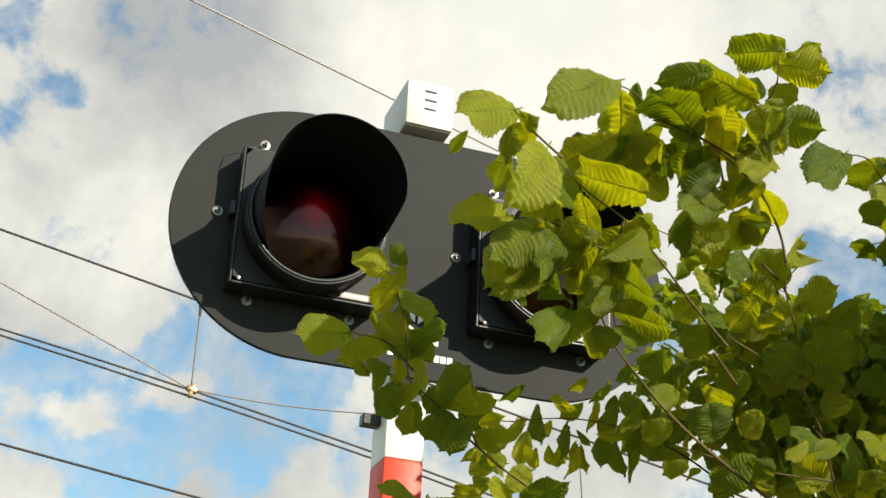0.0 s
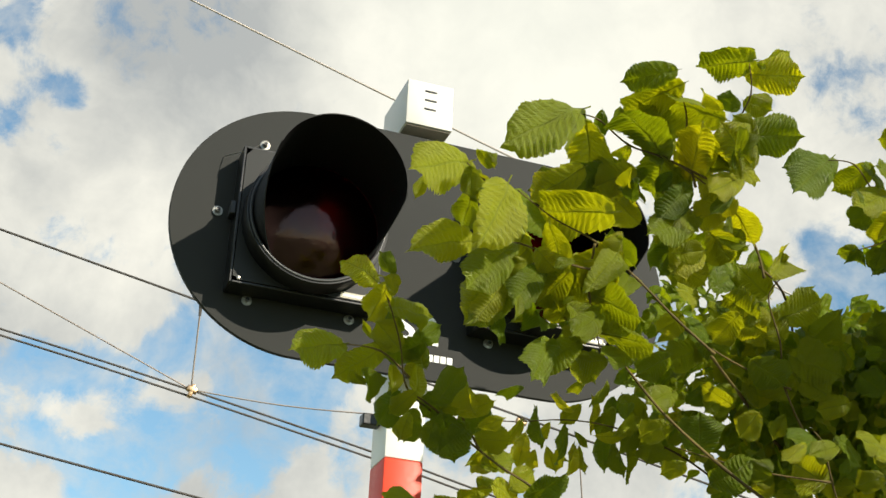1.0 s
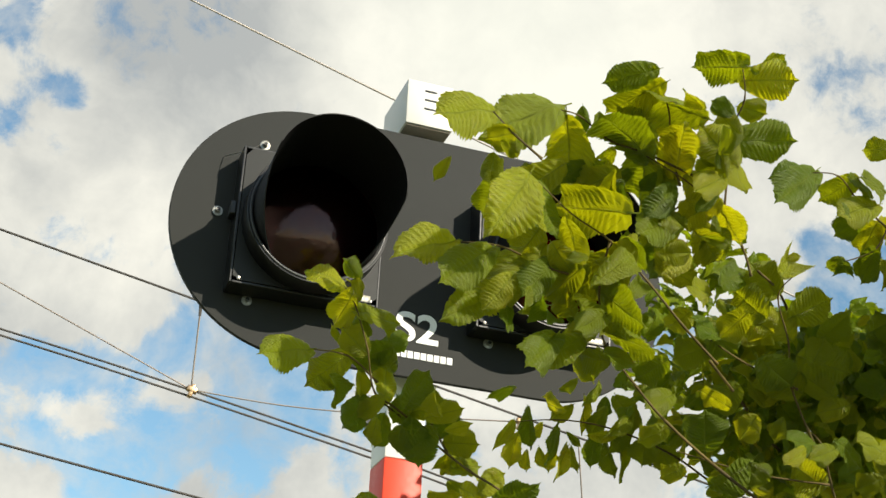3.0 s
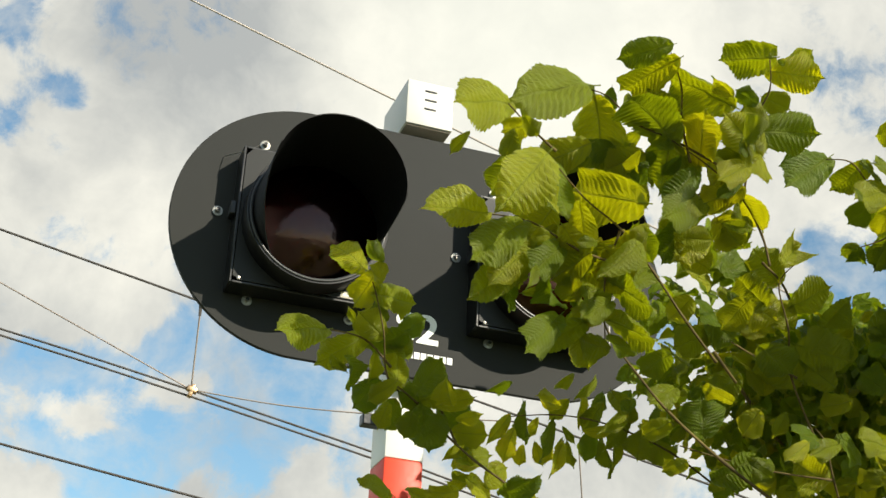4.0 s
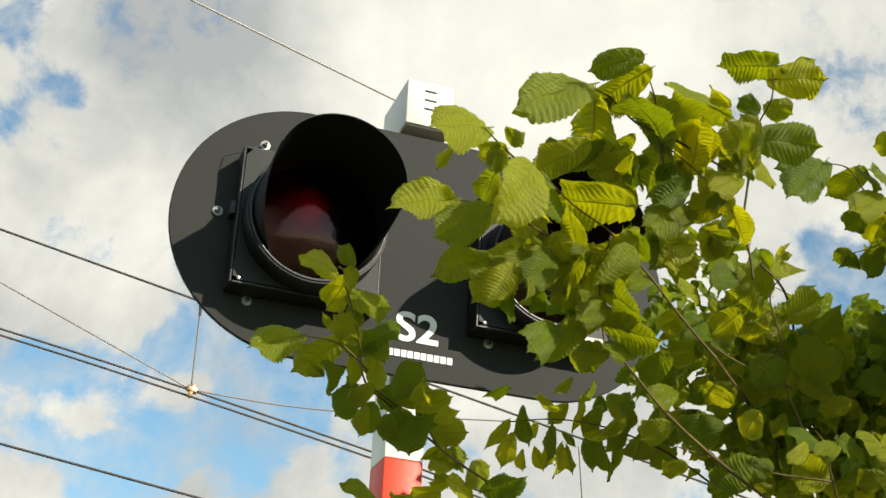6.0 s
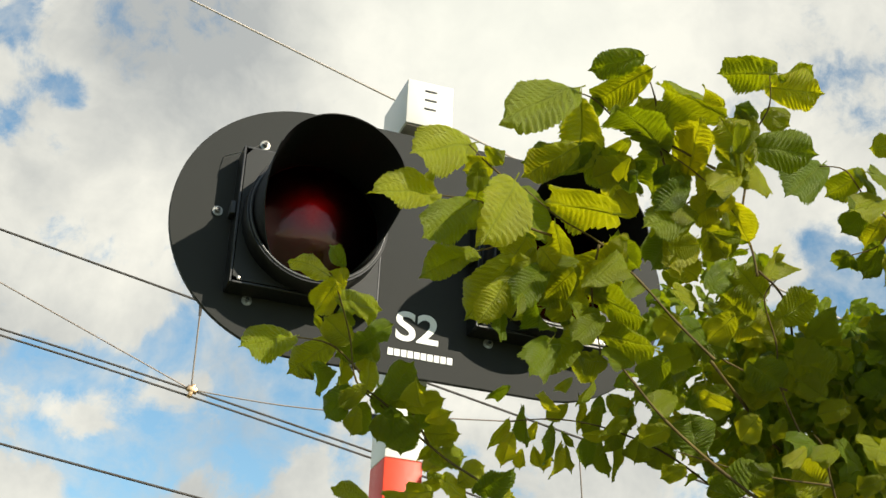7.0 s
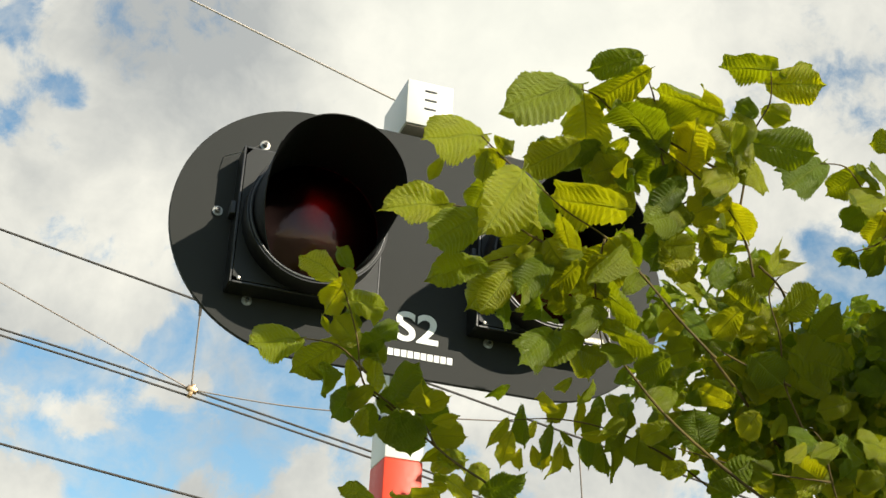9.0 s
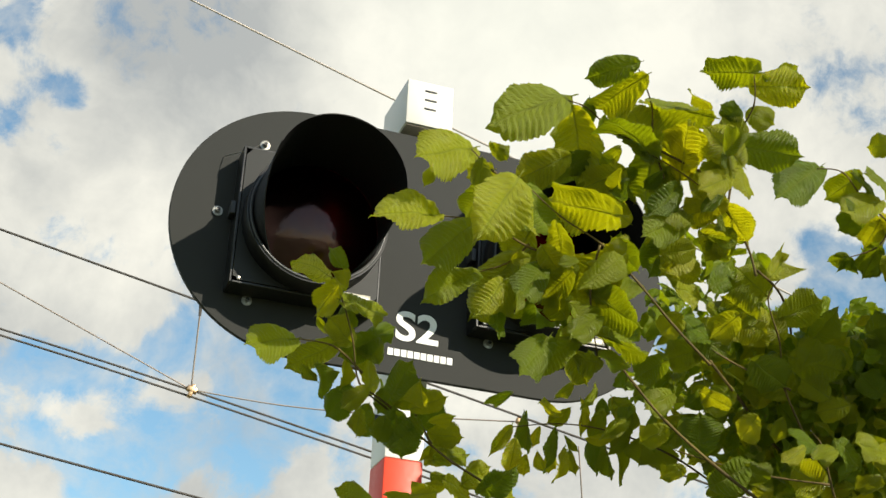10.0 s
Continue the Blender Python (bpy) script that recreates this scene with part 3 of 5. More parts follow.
def leaf(branch, base, tip, width, tilt, kinds=None, face=""):
    """A leaf from its stalk to its tip, as wide as given, turned by tilt degrees about its midrib or by how it meets the sun."""
    base, tip = Vector(base), Vector(tip)
    y = tip - base
    if face:
        y -= FWD * y.dot(FWD)
    length = y.length
    y.normalize()
    if face:
        y, z, shown, longer = facing(y, face)
        length, width = length * longer, 0.86 * width / max(0.85, shown)
        if face == "through":
            z = -z
    else:
        z = -FWD - y * y.dot(-FWD)
        z = Matrix.Rotation(radians(tilt), 3, y) @ z.normalized()
    x = y.cross(z)
    k = len(HERO)
    kinds = kinds or (ROUND if face else LEAF_MESHES)
    mesh = kinds[(k * 5 + 2) % len(kinds)]
    wide = min(max(width / 0.92, (0.45 if kinds is POINTED else 0.55) * length), 1.3 * length)
    m = Matrix((x * wide, y * length * 0.95, z * (0.5 * wide + 0.5 * length))).transposed().to_4x4()
    m.translation = base
    ob = new("leaf", mesh)
    ob.parent = branch
    ob.matrix_basis = m
    HERO.append(ob)
    return ob


def limb(tree, place):
    ob = new("branch")
    ob.empty_display_size = 0.05
    ob.parent = tree
    ob.location = Vector(place) - tree.location
    return ob


def twig(branch, points, r0, r1):
    line = smooth_line(points, 5)
    n = len(line) - 1
    bm = rod(bmesh.new(), line, [(r0 + (r1 - r0) * i / n) * (1 + 0.25 * (i % 5 == 0)) for i in range(n + 1)], 7)
    return part("twig", bm, BARK, branch, smooth=60)


tree = thing("elm_tree", (1.55, -0.95, 0.0), "young elm with toothed yellow-green leaves swaying in wind", "tree")
branch_a = limb(tree, (0.188, -0.768, 2.181))
twig(branch_a, [(0.002, 0.005, 0.002), (-0.038, -0.024, 0.044), (-0.101, -0.021, 0.078), (-0.135, -0.004, 0.108), (-0.206, 0.005, 0.158), (-0.254, -0.008, 0.186), (-0.280, -0.046, 0.240), (-0.306, -0.062, 0.296), (-0.319, -0.054, 0.331)], 0.0022, 0.0009)
twig(branch_a, [(-0.252, -0.014, 0.200), (-0.301, -0.016, 0.235), (-0.359, -0.000, 0.243)], 0.0020, 0.0009)
twig(branch_a, [(-0.200, -0.008, 0.154), (-0.239, -0.006, 0.176), (-0.264, 0.002, 0.176)], 0.0020, 0.0009)
twig(branch_a, [(-0.133, -0.006, 0.107), (-0.163, -0.016, 0.146), (-0.171, -0.018, 0.155)], 0.0020, 0.0009)
leaf(branch_a, (-0.329, -0.069, 0.325), (-0.378, -0.071, 0.360), 0.060, 0, LEAF_MESHES[6:7], face="lit")
leaf(branch_a, (-0.315, -0.074, 0.314), (-0.317, 0.019, 0.295), 0.032, 19.8, face="through")
leaf(branch_a, (-0.302, -0.058, 0.293), (-0.243, -0.100, 0.267), 0.052, 36.3, face="lit")
leaf(branch_a, (-0.246, -0.010, 0.258), (-0.189, 0.018, 0.311), 0.031, -9.5, face="lit")
leaf(branch_a, (-0.279, -0.035, 0.238), (-0.323, -0.034, 0.273), 0.052, -43.3, face="dim")
leaf(branch_a, (-0.363, -0.012, 0.237), (-0.431, 0.013, 0.232), 0.060, 0, face="lit")
leaf(branch_a, (-0.299, -0.010, 0.241), (-0.358, 0.055, 0.199), 0.053, -1.6, face="dim")
leaf(branch_a, (-0.322, -0.015, 0.201), (-0.299, -0.015, 0.157), 0.032, -45.9)
leaf(branch_a, (-0.242, -0.033, 0.250), (-0.278, 0.055, 0.252), 0.053, -17.3, face="dim")
leaf(branch_a, (-0.274, 0.009, 0.223), (-0.269, 0.004, 0.178), 0.026, -38.5)
leaf(branch_a, (-0.261, 0.012, 0.180), (-0.305, 0.002, 0.111), 0.051, -6.0, face="dim")
leaf(branch_a, (-0.244, -0.014, 0.176), (-0.261, 0.060, 0.168), 0.034, -5.2, face="dim")
leaf(branch_a, (-0.229, 0.019, 0.160), (-0.250, 0.011, 0.094), 0.043, -17.9, face="dim")
leaf(branch_a, (-0.235, 0.003, 0.179), (-0.255, -0.065, 0.212), 0.035, -41.2, face="lit")
leaf(branch_a, (-0.211, -0.034, 0.162), (-0.202, -0.119, 0.189), 0.049, -9.4, face="dim")
leaf(branch_a, (-0.196, -0.016, 0.159), (-0.152, -0.059, 0.174), 0.047, 6.1, face="dim")
leaf(branch_a, (-0.182, -0.052, 0.142), (-0.112, -0.024, 0.190), 0.036, -14.9, face="dim")
leaf(branch_a, (-0.160, -0.003, 0.164), (-0.116, -0.010, 0.133), 0.057, 43.0, face="dim")
leaf(branch_a, (-0.196, -0.017, 0.144), (-0.166, 0.016, 0.080), 0.068, 10.4, face="dim")
leaf(branch_a, (-0.212, -0.019, 0.132), (-0.227, -0.033, 0.075), 0.039, -25.3, face="dim")
leaf(branch_a, (-0.135, -0.003, 0.124), (-0.089, -0.041, 0.113), 0.047, 25.4, face="dim")
leaf(branch_a, (-0.117, 0.005, 0.089), (-0.043, 0.033, 0.119), 0.040, -27.8)
leaf(branch_a, (-0.105, -0.001, 0.091), (-0.117, 0.074, 0.081), 0.036, -3.0)
leaf(branch_a, (-0.109, -0.015, 0.051), (-0.062, -0.009, 0.030), 0.056, -41.5, face="lit")
leaf(branch_a, (-0.053, -0.014, 0.042), (-0.023, -0.089, 0.044), 0.044, 19.2)
leaf(branch_a, (-0.197, 0.085, 0.035), (-0.251, 0.074, 0.053), 0.039, 49.6)
leaf(branch_a, (-0.127, 0.053, 0.029), (-0.177, 0.104, 0.042), 0.042, -31.0)
leaf(branch_a, (-0.228, -0.011, 0.224), (-0.254, -0.012, 0.262), 0.044, 45.3)
leaf(branch_a, (-0.158, -0.019, 0.136), (-0.194, -0.031, 0.090), 0.042, -4.0)
leaf(branch_a, (-0.079, -0.009, 0.053), (-0.045, -0.042, 0.069), 0.039, 4.2, face="lit")
leaf(branch_a, (-0.198, -0.016, 0.181), (-0.219, 0.015, 0.146), 0.042, 1.1)
leaf(branch_a, (-0.027, -0.019, 0.027), (0.021, -0.005, 0.053), 0.043, -14.7)
leaf(branch_a, (-0.252, -0.019, 0.137), (-0.256, 0.016, 0.099), 0.030, 7.1)
leaf(branch_a, (-0.302, 0.040, 0.279), (-0.321, 0.031, 0.306), 0.018, -7.4, POINTED)
leaf(branch_a, (-0.082, -0.058, -0.005), (-0.057, -0.044, 0.019), 0.013, -0.2)
leaf(branch_a, (-0.111, 0.071, 0.069), (-0.083, 0.048, 0.059), 0.031, 35.5, POINTED)
leaf(branch_a, (-0.102, 0.069, 0.126), (-0.088, 0.040, 0.153), 0.029, -2.6)
leaf(branch_a, (-0.166, -0.096, 0.110), (-0.135, -0.127, 0.120), 0.033, 6.8, POINTED)
leaf(branch_a, (-0.096, 0.089, 0.092), (-0.071, 0.091, 0.071), 0.027, 6.8)
leaf(branch_a, (-0.158, 0.023, 0.192), (-0.148, 0.035, 0.168), 0.019, 8.6, POINTED)
leaf(branch_a, (-0.124, -0.004, 0.033), (-0.164, 0.020, 0.024), 0.041, -4.2)
leaf(branch_a, (-0.170, 0.065, 0.197), (-0.204, 0.061, 0.226), 0.036, -62.4, POINTED)
leaf(branch_a, (-0.169, -0.075, 0.141), (-0.196, -0.087, 0.169), 0.045, -46.4)
leaf(branch_a, (-0.103, 0.048, 0.123), (-0.137, 0.028, 0.091), 0.029, 5.2, POINTED)
leaf(branch_a, (-0.186, 0.059, 0.189), (-0.174, 0.077, 0.227), 0.021, 33.0)
leaf(branch_a, (-0.320, -0.124, 0.288), (-0.347, -0.127, 0.306), 0.034, 48.1, POINTED, face="through")
branch_b = limb(tree, (0.399, -1.031, 2.392))
twig(branch_b, [(-0.004, -0.007, -0.003), (-0.068, -0.016, 0.042), (-0.121, -0.010, 0.100), (-0.179, -0.003, 0.155), (-0.248, -0.004, 0.185), (-0.310, -0.020, 0.214)], 0.0022, 0.0009)
twig(branch_b, [(-0.187, -0.010, 0.150), (-0.185, 0.024, 0.083), (-0.153, 0.059, -0.006)], 0.0020, 0.0009)
leaf(branch_b, (-0.338, -0.050, 0.203), (-0.362, -0.002, 0.127), 0.088, 0, LEAF_MESHES[0:1], face="lit")
leaf(branch_b, (-0.366, 0.023, 0.222), (-0.348, 0.115, 0.202), 0.043, 37.6, face="through")
leaf(branch_b, (-0.183, -0.055, 0.180), (-0.281, -0.029, 0.194), 0.086, 0, ROUND[2:3], face="through")
leaf(branch_b, (-0.302, 0.011, 0.226), (-0.243, 0.036, 0.166), 0.076, 37.5, face="lit")
leaf(branch_b, (-0.169, -0.011, 0.132), (-0.252, -0.049, 0.041), 0.053, -0.7, face="through")
leaf(branch_b, (-0.175, -0.033, 0.149), (-0.127, -0.028, 0.108), 0.052, 53.3, face="through")
leaf(branch_b, (-0.265, -0.029, 0.156), (-0.218, 0.017, 0.109), 0.049, 56.1, face="through")
leaf(branch_b, (-0.281, 0.034, 0.171), (-0.284, 0.109, 0.143), 0.060, 12.8, face="through")
leaf(branch_b, (-0.305, 0.039, 0.121), (-0.356, 0.121, 0.042), 0.078, 1.3, face="dim")
leaf(branch_b, (-0.284, 0.038, 0.116), (-0.334, 0.024, 0.035), 0.054, -9.1)
leaf(branch_b, (-0.225, 0.027, 0.113), (-0.227, 0.162, 0.092), 0.047, 8.8)
leaf(branch_b, (-0.182, 0.030, 0.088), (-0.108, 0.000, 0.042), 0.075, 41.4, face="through")
leaf(branch_b, (-0.165, 0.056, 0.038), (-0.057, 0.099, 0.061), 0.034, -53.4, face="through")
leaf(branch_b, (-0.195, 0.052, 0.018), (-0.264, 0.047, -0.040), 0.040, 4.6)
leaf(branch_b, (-0.245, 0.040, 0.006), (-0.308, 0.008, -0.078), 0.035, -8.2)
leaf(branch_b, (-0.164, 0.036, -0.016), (-0.206, 0.091, -0.004), 0.046, -29.4)
leaf(branch_b, (-0.278, 0.028, 0.058), (-0.241, 0.067, 0.017), 0.038, 52.2)
leaf(branch_b, (-0.313, 0.073, 0.062), (-0.314, 0.052, -0.003), 0.020, -57.3)
leaf(branch_b, (-0.217, 0.024, 0.059), (-0.173, 0.028, 0.019), 0.049, -43.5)
leaf(branch_b, (-0.273, 0.000, 0.129), (-0.232, 0.011, 0.087), 0.046, 16.8)
leaf(branch_b, (-0.160, -0.029, 0.112), (-0.196, -0.030, 0.141), 0.051, -38.5)
leaf(branch_b, (-0.157, 0.055, 0.065), (-0.210, 0.039, 0.012), 0.039, 2.0)
leaf(branch_b, (-0.323, 0.028, 0.076), (-0.357, 0.026, 0.016), 0.044, -8.9)
leaf(branch_b, (-0.201, 0.000, 0.116), (-0.155, 0.001, 0.080), 0.063, 38.8)
leaf(branch_b, (-0.132, 0.027, 0.095), (-0.090, 0.042, 0.147), 0.039, 5.5)
leaf(branch_b, (-0.187, 0.089, 0.017), (-0.144, 0.103, -0.025), 0.057, 42.7)
leaf(branch_b, (-0.218, 0.040, 0.047), (-0.255, 0.041, 0.077), 0.052, -49.8)
leaf(branch_b, (-0.295, -0.021, 0.139), (-0.338, -0.026, 0.160), 0.051, 42.8, POINTED, face="lit")
leaf(branch_b, (-0.165, 0.124, 0.136), (-0.145, 0.138, 0.104), 0.029, 12.2)
leaf(branch_b, (-0.257, 0.099, 0.095), (-0.282, 0.091, 0.119), 0.037, -44.9, POINTED)
leaf(branch_b, (-0.240, 0.106, 0.149), (-0.236, 0.104, 0.111), 0.024, -37.1)
leaf(branch_b, (-0.304, 0.004, 0.054), (-0.321, -0.004, 0.007), 0.023, -22.2, POINTED)
leaf(branch_b, (-0.228, 0.049, 0.147), (-0.201, 0.051, 0.125), 0.019, 12.3)
leaf(branch_b, (-0.248, 0.101, 0.184), (-0.245, 0.135, 0.146), 0.034, 10.8, POINTED)
leaf(branch_b, (-0.210, 0.137, 0.166), (-0.225, 0.163, 0.146), 0.025, 1.5)
leaf(branch_b, (-0.256, 0.151, 0.083), (-0.216, 0.117, 0.094), 0.024, 6.1, POINTED)
leaf(branch_b, (-0.385, -0.026, 0.235), (-0.375, 0.002, 0.200), 0.034, 14.5)
leaf(branch_b, (-0.119, 0.133, 0.026), (-0.150, 0.174, 0.035), 0.029, -28.8, POINTED)
leaf(branch_b, (-0.177, -0.058, 0.111), (-0.225, -0.079, 0.049), 0.041, -6.6)
leaf(branch_b, (-0.183, 0.019, 0.041), (-0.191, 0.014, 0.003), 0.029, -30.3, POINTED)
leaf(branch_b, (-0.181, 0.110, 0.082), (-0.206, 0.083, 0.016), 0.029, -37.7)
leaf(branch_b, (-0.116, 0.077, 0.188), (-0.125, 0.055, 0.219), 0.029, -11.6, POINTED)
leaf(branch_b, (-0.371, -0.039, 0.191), (-0.321, -0.017, 0.221), 0.036, -35.1)
leaf(branch_b, (-0.403, 0.122, 0.300), (-0.414, 0.154, 0.268), 0.029, 4.7, POINTED)
leaf(branch_b, (-0.213, 0.076, 0.060), (-0.178, 0.079, 0.028), 0.027, -48.7)
branch_c = limb(tree, (0.395, -1.047, 2.697))
twig(branch_c, [(-0.007, -0.011, -0.007), (-0.091, 0.007, 0.038), (-0.141, 0.029, 0.066), (-0.191, 0.025, 0.100), (-0.228, 0.016, 0.100)], 0.0022, 0.0009)
leaf(branch_c, (-0.226, 0.020, 0.109), (-0.340, 0.016, 0.065), 0.092, 0, DROOPING, face="lit")
leaf(branch_c, (-0.213, 0.027, 0.096), (-0.156, 0.109, 0.038), 0.077, 51.0, LEAF_MESHES[8:9], face="through")
leaf(branch_c, (-0.219, 0.049, 0.019), (-0.311, 0.041, -0.053), 0.062, 9.7, face="dim")
leaf(branch_c, (-0.167, 0.073, 0.040), (-0.230, 0.119, 0.018), 0.052, -3.2, face="dim")
leaf(branch_c, (-0.189, 0.114, 0.125), (-0.187, 0.137, 0.089), 0.033, 4.2)
leaf(branch_c, (-0.180, 0.037, 0.123), (-0.172, 0.070, 0.082), 0.032, 11.3, POINTED)
branch_d = limb(tree, (0.475, -0.991, 2.651))
twig(branch_d, [(-0.004, -0.006, -0.004), (0.003, -0.019, 0.058), (0.003, -0.053, 0.130), (0.010, -0.094, 0.167), (-0.003, -0.122, 0.204)], 0.0022, 0.0009)
leaf(branch_d, (-0.000, -0.121, 0.209), (-0.063, -0.070, 0.234), 0.066, -26.1, LEAF_MESHES[9:10], face="through")
leaf(branch_d, (0.016, -0.089, 0.207), (0.102, -0.121, 0.200), 0.072, 3.7, LEAF_MESHES[5:6], face="dim")
leaf(branch_d, (0.021, -0.060, 0.175), (0.066, -0.074, 0.156), 0.046, 16.1, face="dim")
leaf(branch_d, (0.004, -0.048, 0.116), (0.122, -0.040, 0.126), 0.072, -31.9, face="dim")
leaf(branch_d, (-0.015, -0.067, 0.065), (0.010, -0.066, 0.014), 0.053, -52.1, face="lit")
leaf(branch_d, (-0.016, -0.092, 0.138), (-0.053, -0.095, 0.156), 0.034, 38.8, face="dim")
leaf(branch_d, (0.013, -0.042, 0.124), (0.012, -0.056, 0.138), 0.014, -10.6)
leaf(branch_d, (-0.023, -0.062, 0.064), (-0.047, -0.006, 0.069), 0.041, -17.1)
leaf(branch_d, (0.001, -0.140, 0.192), (0.014, -0.141, 0.184), 0.010, 16.9)
leaf(branch_d, (-0.004, -0.043, 0.049), (-0.054, -0.046, 0.067), 0.045, 32.8)
leaf(branch_d, (0.082, -0.050, 0.256), (0.084, -0.114, 0.250), 0.027, 5.7)
leaf(branch_d, (0.039, -0.039, 0.197), (0.063, -0.034, 0.173), 0.027, 9.2, POINTED)
branch_e = limb(tree, (0.864, -0.962, 2.683))
twig(branch_e, [(0.004, 0.005, 0.003), (-0.057, 0.004, 0.062), (-0.118, -0.008, 0.095), (-0.167, -0.026, 0.127), (-0.206, -0.010, 0.134)], 0.0022, 0.0009)
twig(branch_e, [(-0.064, -0.005, 0.060), (-0.079, 0.019, 0.024), (-0.123, 0.043, 0.006)], 0.0020, 0.0009)
leaf(branch_e, (-0.182, 0.021, 0.156), (-0.277, -0.006, 0.064), 0.052, 1.9, face="lit")
leaf(branch_e, (-0.119, -0.007, 0.140), (-0.142, 0.084, 0.134), 0.048, -8.7, face="through")
leaf(branch_e, (-0.135, -0.014, 0.138), (-0.087, -0.015, 0.104), 0.049, 16.0, face="lit")
leaf(branch_e, (-0.113, 0.001, 0.073), (-0.116, 0.093, 0.076), 0.043, -10.1, face="through")
leaf(branch_e, (-0.094, -0.081, 0.167), (-0.138, -0.058, 0.163), 0.042, -3.9)
leaf(branch_e, (-0.088, -0.012, 0.094), (-0.179, -0.039, 0.044), 0.036, 32.0, face="lit")
leaf(branch_e, (-0.066, 0.023, 0.078), (-0.046, 0.113, 0.063), 0.049, 14.1, face="through")
leaf(branch_e, (-0.134, 0.031, 0.001), (-0.157, 0.053, -0.011), 0.030, -3.2)
leaf(branch_e, (-0.141, 0.019, -0.010), (-0.126, 0.049, -0.032), 0.032, 27.7)
leaf(branch_e, (-0.080, 0.017, 0.023), (-0.063, 0.089, -0.009), 0.043, 19.0, face="through")
leaf(branch_e, (-0.077, 0.004, -0.003), (-0.068, 0.008, -0.052), 0.047, -30.1)
leaf(branch_e, (-0.128, -0.042, 0.125), (-0.071, -0.038, 0.107), 0.056, -38.0, face="lit")
leaf(branch_e, (-0.048, -0.015, 0.069), (-0.051, 0.047, 0.054), 0.045, 2.6)
leaf(branch_e, (-0.097, -0.056, 0.019), (-0.093, -0.038, -0.009), 0.026, 5.3, POINTED)
leaf(branch_e, (0.030, 0.132, 0.027), (0.063, 0.136, 0.013), 0.035, -64.5)
leaf(branch_e, (-0.190, -0.059, 0.054), (-0.165, -0.056, 0.039), 0.026, -45.9, POINTED)
leaf(branch_e, (-0.184, 0.036, 0.167), (-0.263, 0.024, 0.140), 0.039, 30.3)
leaf(branch_e, (0.002, 0.111, 0.074), (-0.008, 0.136, 0.055), 0.026, 2.3, POINTED)
branch_f = limb(tree, (0.692, -0.514, 2.383))
twig(branch_f, [(0.007, 0.013, 0.004), (-0.085, 0.009, 0.051), (-0.182, 0.007, 0.078), (-0.252, 0.023, 0.093), (-0.308, 0.058, 0.102), (-0.369, 0.091, 0.099)], 0.0022, 0.0009)
leaf(branch_f, (-0.369, 0.104, 0.103), (-0.407, 0.094, 0.040), 0.036, -10.7, POINTED)
leaf(branch_f, (-0.303, 0.021, 0.111), (-0.341, 0.071, 0.128), 0.059, -39.2, POINTED)
leaf(branch_f, (-0.344, 0.089, 0.125), (-0.305, 0.146, 0.071), 0.052, 41.9, POINTED)
leaf(branch_f, (-0.368, 0.082, 0.068), (-0.371, 0.125, 0.008), 0.051, 4.5, POINTED)
leaf(branch_f, (-0.321, 0.086, 0.052), (-0.297, 0.108, 0.010), 0.034, 15.3, POINTED)
leaf(branch_f, (-0.295, 0.063, 0.093), (-0.312, 0.023, 0.010), 0.023, -55.4, POINTED)
leaf(branch_f, (-0.284, 0.046, 0.046), (-0.323, 0.027, -0.030), 0.028, -18.6, POINTED)
leaf(branch_f, (-0.272, 0.052, 0.050), (-0.248, 0.091, 0.008), 0.034, 32.1, POINTED)
leaf(branch_f, (-0.257, 0.030, 0.142), (-0.253, 0.024, 0.072), 0.037, -39.0, POINTED)
leaf(branch_f, (-0.219, 0.064, 0.084), (-0.204, 0.110, 0.020), 0.052, 11.2, POINTED)
leaf(branch_f, (-0.211, 0.036, 0.065), (-0.169, 0.072, 0.015), 0.051, 41.1, POINTED)
leaf(branch_f, (-0.181, 0.038, 0.081), (-0.180, 0.027, -0.010), 0.037, -39.4, POINTED)
leaf(branch_f, (-0.153, -0.013, 0.070), (-0.147, 0.033, 0.018), 0.078, 10.9, POINTED)
leaf(branch_f, (-0.097, 0.032, 0.071), (-0.064, 0.049, 0.023), 0.067, 7.3, POINTED)
leaf(branch_f, (-0.225, 0.007, 0.119), (-0.237, 0.055, 0.071), 0.049, 5.2, POINTED)
leaf(branch_f, (-0.208, -0.006, 0.140), (-0.160, 0.000, 0.084), 0.066, -32.9, POINTED)
leaf(branch_f, (-0.278, 0.041, 0.128), (-0.308, 0.075, 0.095), 0.044, -0.0, POINTED)
leaf(branch_f, (-0.168, 0.007, 0.107), (-0.211, -0.009, 0.031), 0.058, -16.3, POINTED)
leaf(branch_f, (-0.264, 0.145, 0.086), (-0.248, 0.202, 0.049), 0.037, 28.0, POINTED)
leaf(branch_f, (-0.198, -0.043, 0.091), (-0.257, -0.062, 0.040), 0.039, 2.6, POINTED)
leaf(branch_f, (-0.185, -0.035, 0.111), (-0.175, -0.008, 0.073), 0.035, 11.0, POINTED)
leaf(branch_f, (-0.261, 0.099, 0.074), (-0.266, 0.082, 0.026), 0.026, -54.7, POINTED)
leaf(branch_f, (-0.308, -0.011, 0.055), (-0.279, -0.007, 0.030), 0.020, 8.6, POINTED)
leaf(branch_f, (-0.288, 0.157, 0.127), (-0.297, 0.190, 0.092), 0.028, 4.4, POINTED)
leaf(branch_f, (-0.276, -0.069, 0.136), (-0.304, -0.093, 0.078), 0.032, -33.1, POINTED)
leaf(branch_f, (-0.096, 0.102, 0.129), (-0.058, 0.123, 0.092), 0.045, 59.2, POINTED)
leaf(branch_f, (-0.312, 0.169, 0.072), (-0.298, 0.205, 0.045), 0.036, 31.8, POINTED)
